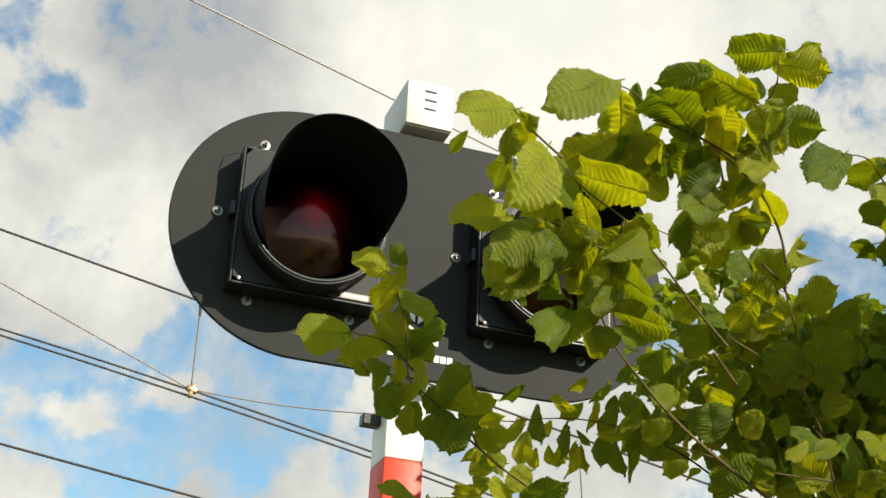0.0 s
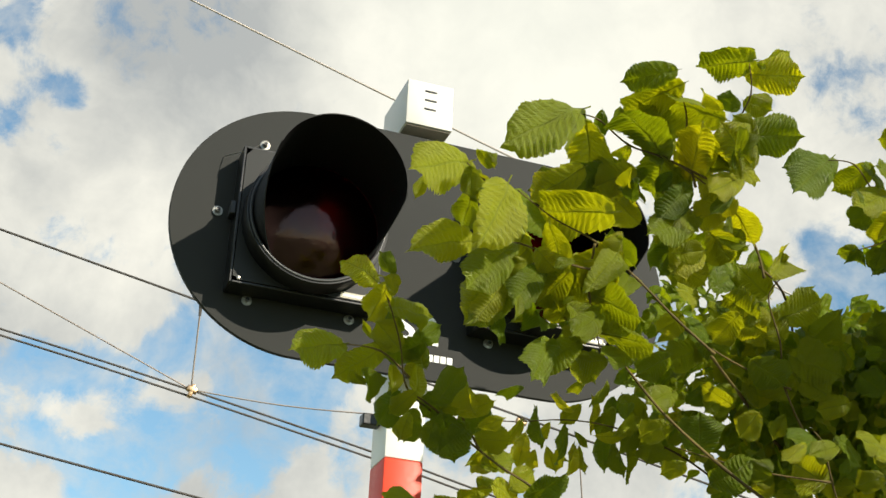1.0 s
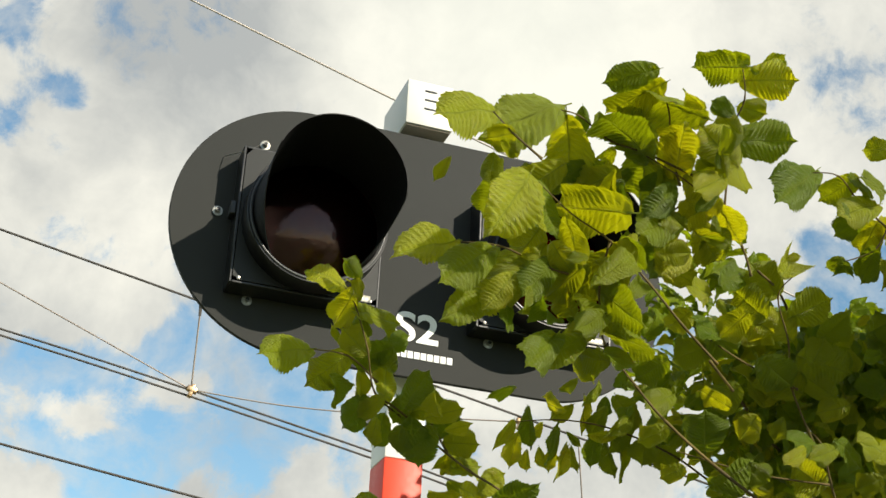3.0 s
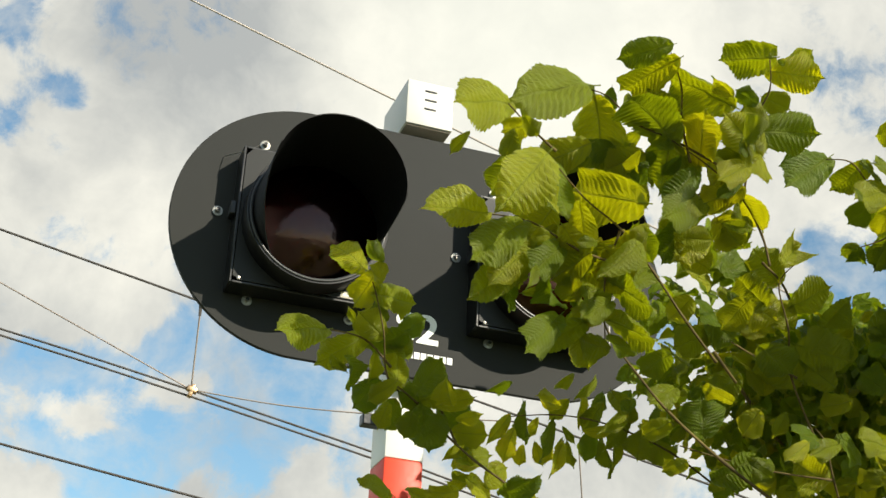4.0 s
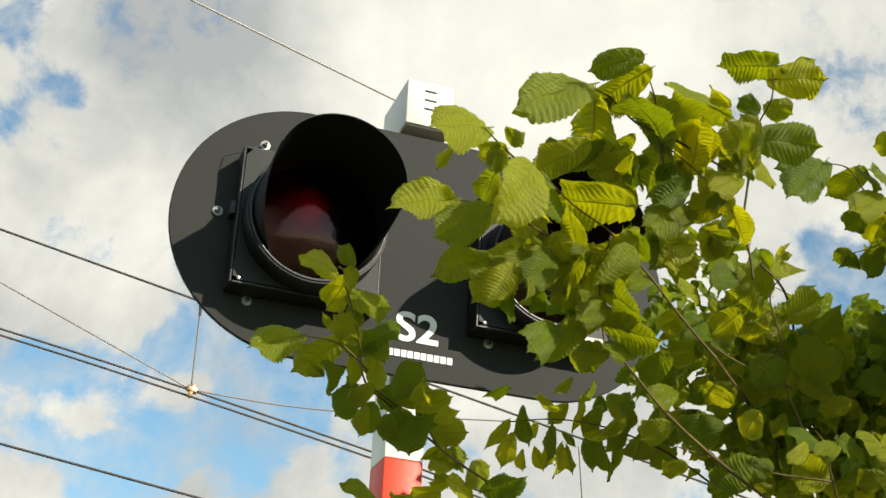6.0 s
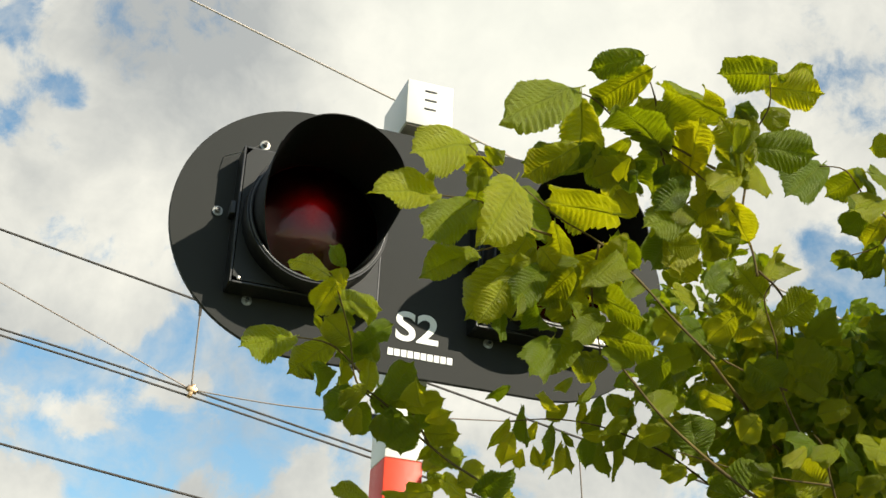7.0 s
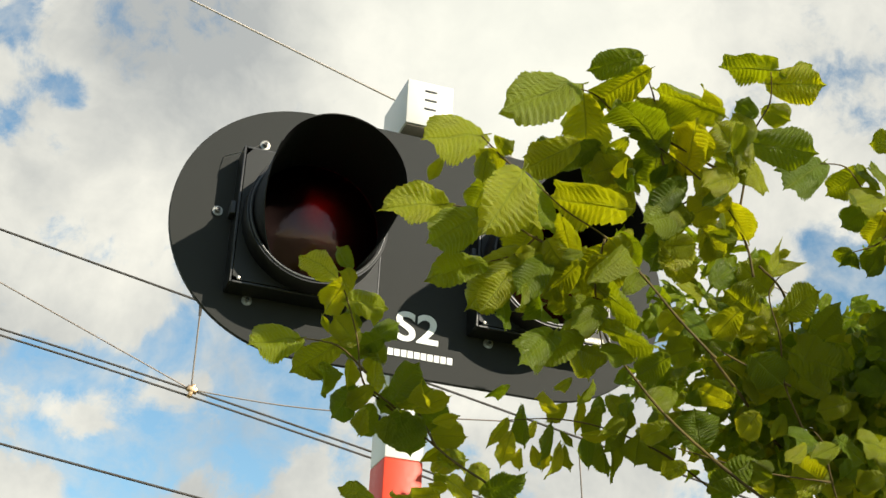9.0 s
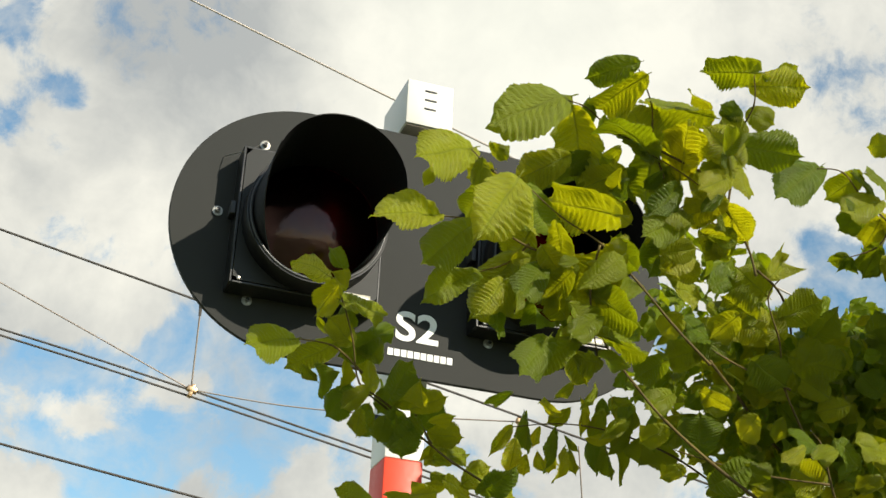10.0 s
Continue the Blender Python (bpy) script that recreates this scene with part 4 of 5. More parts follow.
leaf(branch_f, (-0.187, 0.083, 0.171), (-0.184, 0.107, 0.132), 0.039, 4.9, POINTED)
leaf(branch_f, (-0.260, -0.000, 0.061), (-0.207, -0.026, 0.057), 0.030, 8.9, POINTED)
leaf(branch_f, (-0.262, 0.178, 0.074), (-0.237, 0.173, 0.055), 0.028, 60.1, POINTED)
leaf(branch_f, (-0.357, 0.134, 0.181), (-0.379, 0.210, 0.184), 0.025, -20.7, POINTED)
leaf(branch_f, (-0.270, 0.038, 0.176), (-0.280, 0.109, 0.167), 0.024, -3.9, POINTED)
branch_h = limb(tree, (0.150, -1.027, 2.546))
twig(branch_h, [(-0.002, -0.004, -0.002), (-0.050, -0.003, 0.005), (-0.117, 0.015, 0.040), (-0.179, 0.048, 0.054)], 0.0022, 0.0009)
twig(branch_h, [(-0.045, 0.011, 0.018), (-0.071, 0.033, -0.009), (-0.110, 0.054, -0.023)], 0.0020, 0.0009)
leaf(branch_h, (-0.140, 0.006, 0.025), (-0.224, -0.022, -0.057), 0.063, 7.5, LEAF_MESHES[9:10], face="lit")
leaf(branch_h, (-0.182, 0.039, 0.049), (-0.273, 0.029, 0.034), 0.062, 28.8, LEAF_MESHES[1:2], face="lit")
leaf(branch_h, (-0.111, 0.049, -0.025), (-0.210, 0.002, -0.088), 0.044, 25.5, LEAF_MESHES[0:1], face="lit")
branch_i = limb(tree, (0.090, -1.039, 2.609))
twig(branch_i, [(-0.005, -0.012, -0.007), (-0.048, -0.006, 0.025), (-0.079, 0.007, 0.062)], 0.0022, 0.0009)
leaf(branch_i, (-0.077, 0.015, 0.069), (-0.138, 0.095, 0.079), 0.076, -19.9, face="lit")
leaf(branch_i, (-0.050, -0.005, 0.027), (-0.073, 0.054, 0.042), 0.042, -27.3, face="through")
branch_j = limb(tree, (0.337, -1.030, 2.702))
twig(branch_j, [(-0.005, -0.008, -0.005), (-0.024, -0.015, 0.061), (-0.033, -0.030, 0.112), (-0.066, -0.055, 0.152)], 0.0022, 0.0009)
leaf(branch_j, (-0.088, -0.088, 0.138), (-0.164, -0.052, 0.118), 0.050, 0, LEAF_MESHES[9:10], face="dim")
leaf(branch_j, (-0.062, -0.060, 0.135), (-0.130, -0.020, 0.102), 0.053, 0, LEAF_MESHES[2:3], face="through")
branch_k = limb(tree, (0.501, -1.015, 2.566))
twig(branch_k, [(0.001, 0.002, 0.001), (-0.014, -0.003, 0.048), (-0.061, -0.022, 0.095), (-0.128, -0.037, 0.127), (-0.189, -0.032, 0.159)], 0.0022, 0.0009)
twig(branch_k, [(-0.055, -0.026, 0.095), (-0.119, -0.007, 0.100), (-0.146, 0.028, 0.051)], 0.0020, 0.0009)
leaf(branch_k, (-0.186, -0.028, 0.160), (-0.264, -0.053, 0.231), 0.095, -50.1, LEAF_MESHES[8:9], face="through")
leaf(branch_k, (-0.106, -0.067, 0.228), (-0.194, -0.023, 0.293), 0.077, -50.6, LEAF_MESHES[2:3], face="through")
leaf(branch_k, (-0.143, -0.012, 0.150), (-0.160, -0.141, 0.170), 0.068, -16.3, face="through")
leaf(branch_k, (-0.187, -0.026, 0.165), (-0.143, 0.092, 0.135), 0.081, 40.0, face="through")
leaf(branch_k, (-0.058, -0.071, 0.152), (-0.121, -0.083, 0.213), 0.065, -6.1, face="dim")
leaf(branch_k, (-0.081, -0.037, 0.094), (-0.123, 0.011, 0.068), 0.056, -2.8, face="dim")
leaf(branch_k, (-0.065, -0.027, 0.097), (-0.011, -0.011, 0.048), 0.072, 50.1, face="through")
leaf(branch_k, (-0.219, 0.012, 0.147), (-0.272, 0.052, 0.123), 0.056, -1.9, face="dim")
leaf(branch_k, (-0.201, 0.014, 0.097), (-0.234, 0.011, 0.123), 0.036, 60.7)
leaf(branch_k, (-0.126, -0.013, 0.072), (-0.222, -0.049, 0.009), 0.020, 31.3, face="lit")
leaf(branch_k, (-0.157, 0.001, 0.036), (-0.142, 0.079, 0.003), 0.046, 22.2, face="through")
leaf(branch_k, (-0.121, -0.040, 0.133), (-0.067, -0.029, 0.079), 0.050, 6.7)
leaf(branch_k, (-0.149, -0.035, 0.109), (-0.191, -0.042, 0.045), 0.047, -8.8)
leaf(branch_k, (-0.092, -0.000, 0.059), (-0.043, 0.002, 0.019), 0.066, 38.1, face="through")
leaf(branch_k, (-0.105, 0.013, 0.043), (-0.155, -0.003, -0.023), 0.047, -8.0)
leaf(branch_k, (-0.173, -0.024, 0.080), (-0.123, -0.019, 0.044), 0.052, -35.9)
leaf(branch_k, (-0.052, -0.017, 0.060), (-0.065, 0.033, 0.021), 0.049, 5.0)
leaf(branch_k, (-0.206, 0.024, 0.066), (-0.246, 0.022, 0.096), 0.045, -7.9)
leaf(branch_k, (-0.125, 0.050, 0.026), (-0.076, 0.051, -0.013), 0.060, 44.9)
leaf(branch_k, (-0.125, 0.109, 0.095), (-0.125, 0.146, 0.048), 0.031, 6.4, POINTED)
leaf(branch_k, (-0.134, 0.076, 0.124), (-0.144, 0.063, 0.145), 0.021, -16.4)
leaf(branch_k, (-0.175, -0.029, 0.132), (-0.190, -0.000, 0.106), 0.034, 1.8, POINTED)
leaf(branch_k, (-0.222, 0.056, 0.134), (-0.223, 0.136, 0.122), 0.037, 8.6)
leaf(branch_k, (-0.197, 0.045, 0.151), (-0.234, 0.036, 0.090), 0.031, -11.1, POINTED)
leaf(branch_k, (-0.079, -0.057, 0.090), (-0.090, -0.030, 0.069), 0.024, 2.9)
leaf(branch_k, (-0.097, 0.083, 0.092), (-0.148, 0.063, 0.067), 0.033, 38.4, POINTED)
leaf(branch_k, (-0.078, -0.071, 0.125), (-0.096, -0.092, 0.160), 0.021, -14.4)
leaf(branch_k, (-0.124, -0.102, 0.219), (-0.160, -0.105, 0.249), 0.040, -58.8, POINTED)
leaf(branch_k, (-0.201, 0.060, 0.217), (-0.206, 0.120, 0.207), 0.023, 5.7)
leaf(branch_k, (-0.251, -0.046, 0.112), (-0.229, 0.036, 0.094), 0.035, 32.0, POINTED)
leaf(branch_k, (-0.131, -0.008, 0.158), (-0.176, -0.022, 0.104), 0.038, -2.7)
leaf(branch_k, (-0.112, -0.060, 0.019), (-0.069, -0.076, 0.008), 0.027, 10.7, POINTED)
leaf(branch_k, (-0.092, -0.096, 0.148), (-0.105, -0.140, 0.169), 0.034, -25.8)
leaf(branch_k, (-0.210, 0.088, 0.151), (-0.236, 0.089, 0.168), 0.021, -12.9, POINTED)
leaf(branch_k, (-0.170, -0.030, -0.005), (-0.128, -0.054, -0.006), 0.037, 8.9)
branch_l = limb(tree, (0.711, -0.799, 2.377))
twig(branch_l, [(0.008, 0.011, 0.005), (-0.054, -0.018, 0.090), (-0.085, -0.060, 0.150), (-0.120, -0.087, 0.213), (-0.096, -0.097, 0.253)], 0.0022, 0.0009)
twig(branch_l, [(-0.046, -0.024, 0.085), (-0.149, -0.009, 0.123), (-0.239, -0.003, 0.170)], 0.0020, 0.0009)
leaf(branch_l, (-0.076, -0.058, 0.197), (-0.022, -0.111, 0.225), 0.068, 3.3, face="dim")
leaf(branch_l, (-0.107, -0.063, 0.231), (-0.165, -0.065, 0.277), 0.067, -20.7, face="dim")
leaf(branch_l, (-0.052, -0.047, 0.134), (0.030, -0.078, 0.103), 0.074, 17.8, face="dim")
leaf(branch_l, (-0.165, -0.047, 0.191), (-0.100, -0.058, 0.158), 0.071, 12.5, face="dim")
leaf(branch_l, (-0.128, -0.115, 0.242), (-0.077, -0.111, 0.305), 0.050, 6.0)
leaf(branch_l, (-0.142, -0.079, 0.177), (-0.200, -0.066, 0.214), 0.071, -32.8)
leaf(branch_l, (-0.029, -0.075, 0.165), (-0.020, -0.143, 0.181), 0.050, 1.0)
leaf(branch_l, (-0.027, 0.001, 0.094), (-0.109, 0.015, 0.130), 0.079, -7.1, face="dim")
leaf(branch_l, (-0.205, -0.009, 0.155), (-0.149, -0.015, 0.125), 0.061, 6.9, face="dim")
leaf(branch_l, (-0.193, 0.017, 0.147), (-0.243, 0.056, 0.122), 0.063, -2.0, face="dim")
leaf(branch_l, (-0.269, -0.053, 0.216), (-0.227, -0.084, 0.189), 0.051, 47.1, face="lit")
leaf(branch_l, (-0.209, -0.064, 0.227), (-0.144, -0.059, 0.280), 0.052, -5.5)
leaf(branch_l, (-0.177, 0.055, -0.021), (-0.205, 0.010, 0.031), 0.079, -24.9, face="dim")
leaf(branch_l, (-0.119, -0.031, 0.120), (-0.058, -0.032, 0.079), 0.070, 11.3, face="dim")
leaf(branch_l, (-0.245, -0.014, 0.185), (-0.271, 0.018, 0.151), 0.050, 0.3)
leaf(branch_l, (-0.148, -0.003, 0.075), (-0.176, 0.046, 0.043), 0.060, -0.4, face="dim")
leaf(branch_l, (-0.048, -0.073, 0.117), (-0.047, -0.130, 0.139), 0.052, -6.5, face="dim")
leaf(branch_l, (-0.068, -0.041, 0.166), (-0.109, -0.052, 0.207), 0.055, -18.2, face="dim")
leaf(branch_l, (-0.207, -0.043, 0.196), (-0.158, -0.031, 0.195), 0.038, -58.1, face="lit")
leaf(branch_l, (0.012, -0.042, 0.078), (-0.038, -0.036, 0.106), 0.052, -11.8, face="dim")
leaf(branch_l, (-0.025, 0.042, 0.178), (-0.049, 0.034, 0.123), 0.042, -25.4)
leaf(branch_l, (-0.020, 0.104, 0.216), (0.014, 0.089, 0.210), 0.032, 10.5, POINTED)
leaf(branch_l, (-0.076, 0.057, 0.244), (-0.078, 0.087, 0.216), 0.030, 8.4)
leaf(branch_l, (-0.107, -0.100, 0.282), (-0.086, -0.113, 0.288), 0.021, 3.0, POINTED)
leaf(branch_l, (-0.119, 0.173, 0.007), (-0.119, 0.153, 0.037), 0.023, -4.7)
leaf(branch_l, (0.023, -0.001, 0.163), (0.037, 0.014, 0.133), 0.019, 10.0, POINTED)
leaf(branch_l, (-0.092, -0.018, 0.242), (-0.130, 0.009, 0.243), 0.028, -12.0)
leaf(branch_l, (0.022, -0.074, 0.148), (0.037, -0.061, 0.118), 0.017, 7.8, POINTED)
leaf(branch_l, (-0.086, 0.050, 0.112), (-0.122, 0.047, 0.142), 0.036, 47.9)
leaf(branch_l, (-0.261, 0.007, 0.311), (-0.215, 0.013, 0.311), 0.028, -40.0, POINTED)
leaf(branch_l, (-0.100, -0.022, 0.193), (-0.077, -0.019, 0.155), 0.028, -43.1)
leaf(branch_l, (-0.125, 0.058, 0.264), (-0.107, 0.057, 0.253), 0.018, 16.3, POINTED)
leaf(branch_l, (-0.085, -0.014, 0.216), (-0.128, -0.011, 0.243), 0.036, -12.5)
leaf(branch_l, (0.060, 0.051, 0.238), (0.031, 0.053, 0.257), 0.026, -18.9, POINTED)
leaf(branch_l, (-0.103, 0.186, 0.011), (-0.120, 0.137, 0.036), 0.033, -31.2)
leaf(branch_l, (-0.074, 0.039, 0.073), (-0.110, 0.029, 0.110), 0.030, -18.3, POINTED)
leaf(branch_l, (0.060, 0.079, 0.184), (0.059, 0.049, 0.213), 0.032, -9.6)
leaf(branch_l, (-0.076, 0.049, 0.293), (-0.043, 0.028, 0.303), 0.020, 2.7, POINTED)
leaf(branch_l, (-0.219, -0.005, 0.235), (-0.218, -0.017, 0.254), 0.015, -3.1)
leaf(branch_l, (-0.117, -0.035, 0.203), (-0.137, -0.015, 0.193), 0.022, -3.6, POINTED)
leaf(branch_l, (-0.085, 0.043, 0.128), (-0.080, 0.072, 0.096), 0.028, 12.2)
leaf(branch_l, (0.028, -0.030, 0.178), (0.031, -0.085, 0.176), 0.030, 13.8, POINTED)
leaf(branch_l, (-0.006, 0.034, 0.157), (0.041, 0.022, 0.142), 0.024, 6.3)
leaf(branch_l, (-0.107, -0.026, 0.194), (-0.157, -0.036, 0.174), 0.031, 25.4, POINTED)
leaf(branch_l, (-0.182, 0.095, 0.223), (-0.162, 0.088, 0.217), 0.015, 12.6)
leaf(branch_l, (-0.125, 0.065, 0.172), (-0.164, 0.087, 0.166), 0.023, -4.1, POINTED)
branch_n = limb(tree, (0.791, -0.774, 2.231))
twig(branch_n, [(-0.000, -0.001, -0.000), (-0.051, -0.042, 0.081), (-0.070, -0.055, 0.135), (-0.080, -0.044, 0.161)], 0.0022, 0.0009)
twig(branch_n, [(-0.042, -0.025, 0.084), (-0.160, 0.009, 0.095), (-0.290, 0.038, 0.123)], 0.0020, 0.0009)
leaf(branch_n, (-0.137, -0.134, 0.104), (-0.206, -0.155, 0.103), 0.044, 63.0, face="lit")
leaf(branch_n, (-0.110, -0.143, 0.100), (-0.170, -0.164, 0.068), 0.034, 20.2, face="lit")
leaf(branch_n, (-0.141, -0.202, 0.089), (-0.093, -0.196, 0.056), 0.047, -68.2, face="lit")
leaf(branch_n, (-0.072, -0.208, 0.085), (-0.126, -0.219, 0.093), 0.045, 60.2, face="lit")
leaf(branch_n, (-0.050, -0.171, 0.087), (0.016, -0.151, 0.128), 0.035, -12.5, face="lit")
leaf(branch_n, (-0.190, -0.181, 0.078), (-0.226, -0.196, 0.042), 0.026, -10.9)
leaf(branch_n, (-0.197, -0.060, 0.166), (-0.216, -0.025, 0.132), 0.047, 1.7, face="dim")
leaf(branch_n, (-0.194, -0.013, 0.094), (-0.146, -0.019, 0.072), 0.050, 5.1, face="dim")
leaf(branch_n, (-0.030, -0.074, 0.208), (-0.075, -0.044, 0.196), 0.050, -3.9, face="dim")
leaf(branch_n, (0.026, -0.093, 0.232), (-0.018, -0.091, 0.262), 0.053, -15.5, face="dim")
leaf(branch_n, (-0.312, 0.035, 0.158), (-0.349, 0.067, 0.134), 0.050, -1.3, face="dim")
leaf(branch_n, (-0.292, 0.017, 0.088), (-0.322, 0.046, 0.071), 0.042, -3.0, face="dim")
leaf(branch_n, (-0.238, 0.022, 0.068), (-0.202, -0.043, 0.075), 0.061, 15.0)
leaf(branch_n, (-0.046, -0.015, 0.086), (-0.102, -0.005, 0.110), 0.066, -7.2)
leaf(branch_n, (0.039, -0.054, 0.097), (0.009, -0.014, 0.083), 0.048, -6.4, face="dim")
leaf(branch_n, (0.027, -0.147, 0.294), (-0.023, -0.128, 0.312), 0.058, -16.3)
leaf(branch_n, (-0.018, -0.137, 0.320), (0.043, -0.137, 0.362), 0.050, -6.0)
leaf(branch_n, (0.072, -0.152, 0.355), (0.050, -0.130, 0.346), 0.024, -5.0, POINTED)
leaf(branch_n, (0.071, -0.040, 0.200), (0.051, -0.029, 0.201), 0.019, -8.9)
leaf(branch_n, (0.181, 0.049, 0.198), (0.162, 0.040, 0.221), 0.017, -18.3, POINTED)
leaf(branch_n, (0.000, 0.064, 0.180), (-0.032, 0.078, 0.180), 0.022, -4.4)
leaf(branch_n, (0.031, 0.028, 0.092), (0.006, 0.050, 0.089), 0.019, -10.2, POINTED)
leaf(branch_n, (0.024, 0.039, 0.131), (-0.001, 0.039, 0.148), 0.015, -8.3)
leaf(branch_n, (0.092, 0.009, 0.365), (0.088, 0.009, 0.389), 0.015, 37.4, POINTED)
leaf(branch_n, (-0.163, 0.162, 0.098), (-0.148, 0.142, 0.119), 0.025, -0.5)
leaf(branch_n, (0.029, 0.071, 0.134), (0.005, 0.063, 0.160), 0.026, -14.2, POINTED)
leaf(branch_n, (-0.078, -0.025, 0.142), (-0.091, -0.026, 0.152), 0.016, 45.6)
leaf(branch_n, (0.168, 0.037, 0.215), (0.164, 0.023, 0.235), 0.017, -8.8, POINTED)
leaf(branch_n, (0.081, 0.056, 0.268), (0.042, 0.083, 0.253), 0.026, -2.3)
leaf(branch_n, (0.019, -0.060, 0.370), (0.036, -0.080, 0.384), 0.021, 1.1, POINTED)
leaf(branch_n, (0.089, 0.057, 0.145), (0.057, 0.072, 0.149), 0.017, -8.4)
leaf(branch_n, (-0.191, 0.086, 0.107), (-0.176, 0.102, 0.077), 0.020, 12.9, POINTED)
leaf(branch_n, (0.060, -0.061, 0.119), (0.056, -0.038, 0.097), 0.026, 5.5)
leaf(branch_n, (0.035, 0.094, 0.118), (0.019, 0.081, 0.146), 0.016, -11.3, POINTED)
leaf(branch_n, (0.061, -0.052, 0.343), (0.053, -0.068, 0.373), 0.017, -4.6)
leaf(branch_n, (0.069, -0.062, 0.104), (0.025, -0.051, 0.119), 0.026, -8.0, POINTED)
leaf(branch_n, (0.047, 0.060, 0.202), (0.038, 0.099, 0.204), 0.025, -22.8)
leaf(branch_n, (0.148, 0.020, 0.200), (0.175, 0.027, 0.226), 0.017, 7.9, POINTED)
leaf(branch_n, (0.132, 0.078, 0.164), (0.121, 0.043, 0.175), 0.022, -19.5)
leaf(branch_n, (-0.126, -0.028, 0.183), (-0.129, 0.006, 0.145), 0.037, 6.5, POINTED)
leaf(branch_n, (-0.018, -0.021, 0.139), (-0.026, -0.050, 0.148), 0.013, -17.9)
leaf(branch_n, (-0.147, 0.036, 0.081), (-0.118, 0.043, 0.055), 0.042, 48.7, POINTED)
leaf(branch_n, (-0.210, 0.070, 0.098), (-0.171, 0.062, 0.084), 0.031, 5.8)
leaf(branch_b, (-0.230, -0.026, 0.109), (-0.262, -0.029, 0.097), 0.019, 25)
leaf(branch_b, (-0.380, -0.050, 0.252), (-0.347, -0.034, 0.238), 0.027, 40)
leaf(branch_b, (-0.296, -0.003, 0.107), (-0.322, 0.002, 0.102), 0.022, 0)
leaf(branch_b, (-0.300, 0.068, 0.201), (-0.309, 0.074, 0.175), 0.016, 10)
leaf(branch_b, (-0.134, 0.108, 0.015), (-0.150, 0.103, 0.034), 0.014, -40)
leaf(branch_b, (-0.346, 0.045, 0.274), (-0.342, 0.078, 0.250), 0.027, 25)
leaf(branch_b, (-0.219, 0.035, 0.144), (-0.184, 0.038, 0.144), 0.019, 40)
leaf(branch_b, (-0.243, 0.074, 0.151), (-0.231, 0.083, 0.123), 0.028, 40)
leaf(branch_b, (-0.265, 0.045, 0.153), (-0.278, 0.045, 0.125), 0.022, 0)
leaf(branch_k, (-0.092, -0.063, 0.090), (-0.126, -0.058, 0.063), 0.022, 25)
leaf(branch_k, (-0.094, -0.085, 0.134), (-0.074, -0.092, 0.172), 0.031, 25)
leaf(branch_k, (-0.233, -0.026, 0.110), (-0.238, -0.010, 0.076), 0.032, 40)
leaf(branch_k, (-0.194, 0.019, 0.158), (-0.217, 0.039, 0.137), 0.027, -20)
leaf(branch_k, (-0.027, 0.034, 0.087), (-0.071, 0.036, 0.081), 0.036, 40)
leaf(branch_k, (-0.153, 0.009, -0.009), (-0.134, -0.010, 0.023), 0.035, -40)
leaf(branch_k, (-0.150, 0.055, 0.127), (-0.135, 0.077, 0.105), 0.023, 40)
leaf(branch_k, (-0.228, 0.024, 0.170), (-0.217, 0.044, 0.149), 0.018, 0)
leaf(branch_k, (-0.158, 0.011, -0.009), (-0.113, 0.015, -0.006), 0.030, -40)
leaf(branch_k, (-0.087, -0.050, 0.063), (-0.076, -0.048, 0.038), 0.018, -40)
leaf(branch_a, (-0.316, -0.108, 0.323), (-0.350, -0.112, 0.338), 0.033, -40)
leaf(branch_a, (-0.348, -0.029, 0.190), (-0.322, -0.016, 0.166), 0.022, 25)
leaf(branch_a, (-0.313, -0.095, 0.295), (-0.325, -0.117, 0.321), 0.027, -40)
leaf(branch_a, (-0.273, -0.014, 0.273), (-0.296, -0.031, 0.302), 0.034, -40)
leaf(branch_a, (-0.120, 0.017, 0.114), (-0.104, -0.006, 0.141), 0.029, 40)
leaf(branch_a, (-0.260, 0.024, 0.190), (-0.280, 0.047, 0.201), 0.021, 10)
leaf(branch_l, (-0.062, -0.014, 0.135), (-0.033, 0.012, 0.108), 0.030, -40)
leaf(branch_l, (-0.067, 0.053, 0.078), (-0.054, 0.023, 0.111), 0.033, -20)
leaf(branch_l, (-0.251, 0.010, 0.281), (-0.210, 0.017, 0.265), 0.035, 40)
leaf(branch_l, (-0.199, 0.020, 0.159), (-0.184, 0.016, 0.130), 0.026, -40)
leaf(branch_l, (-0.190, -0.012, 0.214), (-0.151, -0.020, 0.219), 0.029, -20)
leaf(branch_l, (-0.206, -0.072, 0.183), (-0.186, -0.077, 0.162), 0.020, 10)
leaf(branch_l, (-0.094, 0.007, 0.116), (-0.053, 0.013, 0.120), 0.026, 0)
leaf(branch_l, (0.034, -0.058, 0.159), (0.060, -0.056, 0.124), 0.025, -20)
leaf(branch_n, (-0.193, 0.077, 0.113), (-0.200, 0.078, 0.081), 0.027, 0)
leaf(branch_n, (-0.191, 0.086, 0.095), (-0.177, 0.066, 0.113), 0.021, -40)
leaf(branch_n, (0.070, -0.031, 0.151), (0.061, -0.030, 0.178), 0.019, -20)
leaf(branch_n, (0.005, -0.114, 0.126), (-0.025, -0.129, 0.136), 0.017, 10)
leaf(branch_n, (0.028, 0.010, 0.098), (-0.001, 0.029, 0.097), 0.030, 40)
leaf(branch_n, (0.032, -0.106, 0.319), (-0.012, -0.109, 0.310), 0.024, -40)
leaf(branch_n, (0.026, -0.106, 0.096), (-0.019, -0.120, 0.110), 0.029, -20)
leaf(branch_n, (0.011, -0.119, 0.290), (-0.018, -0.128, 0.313), 0.032, -40)
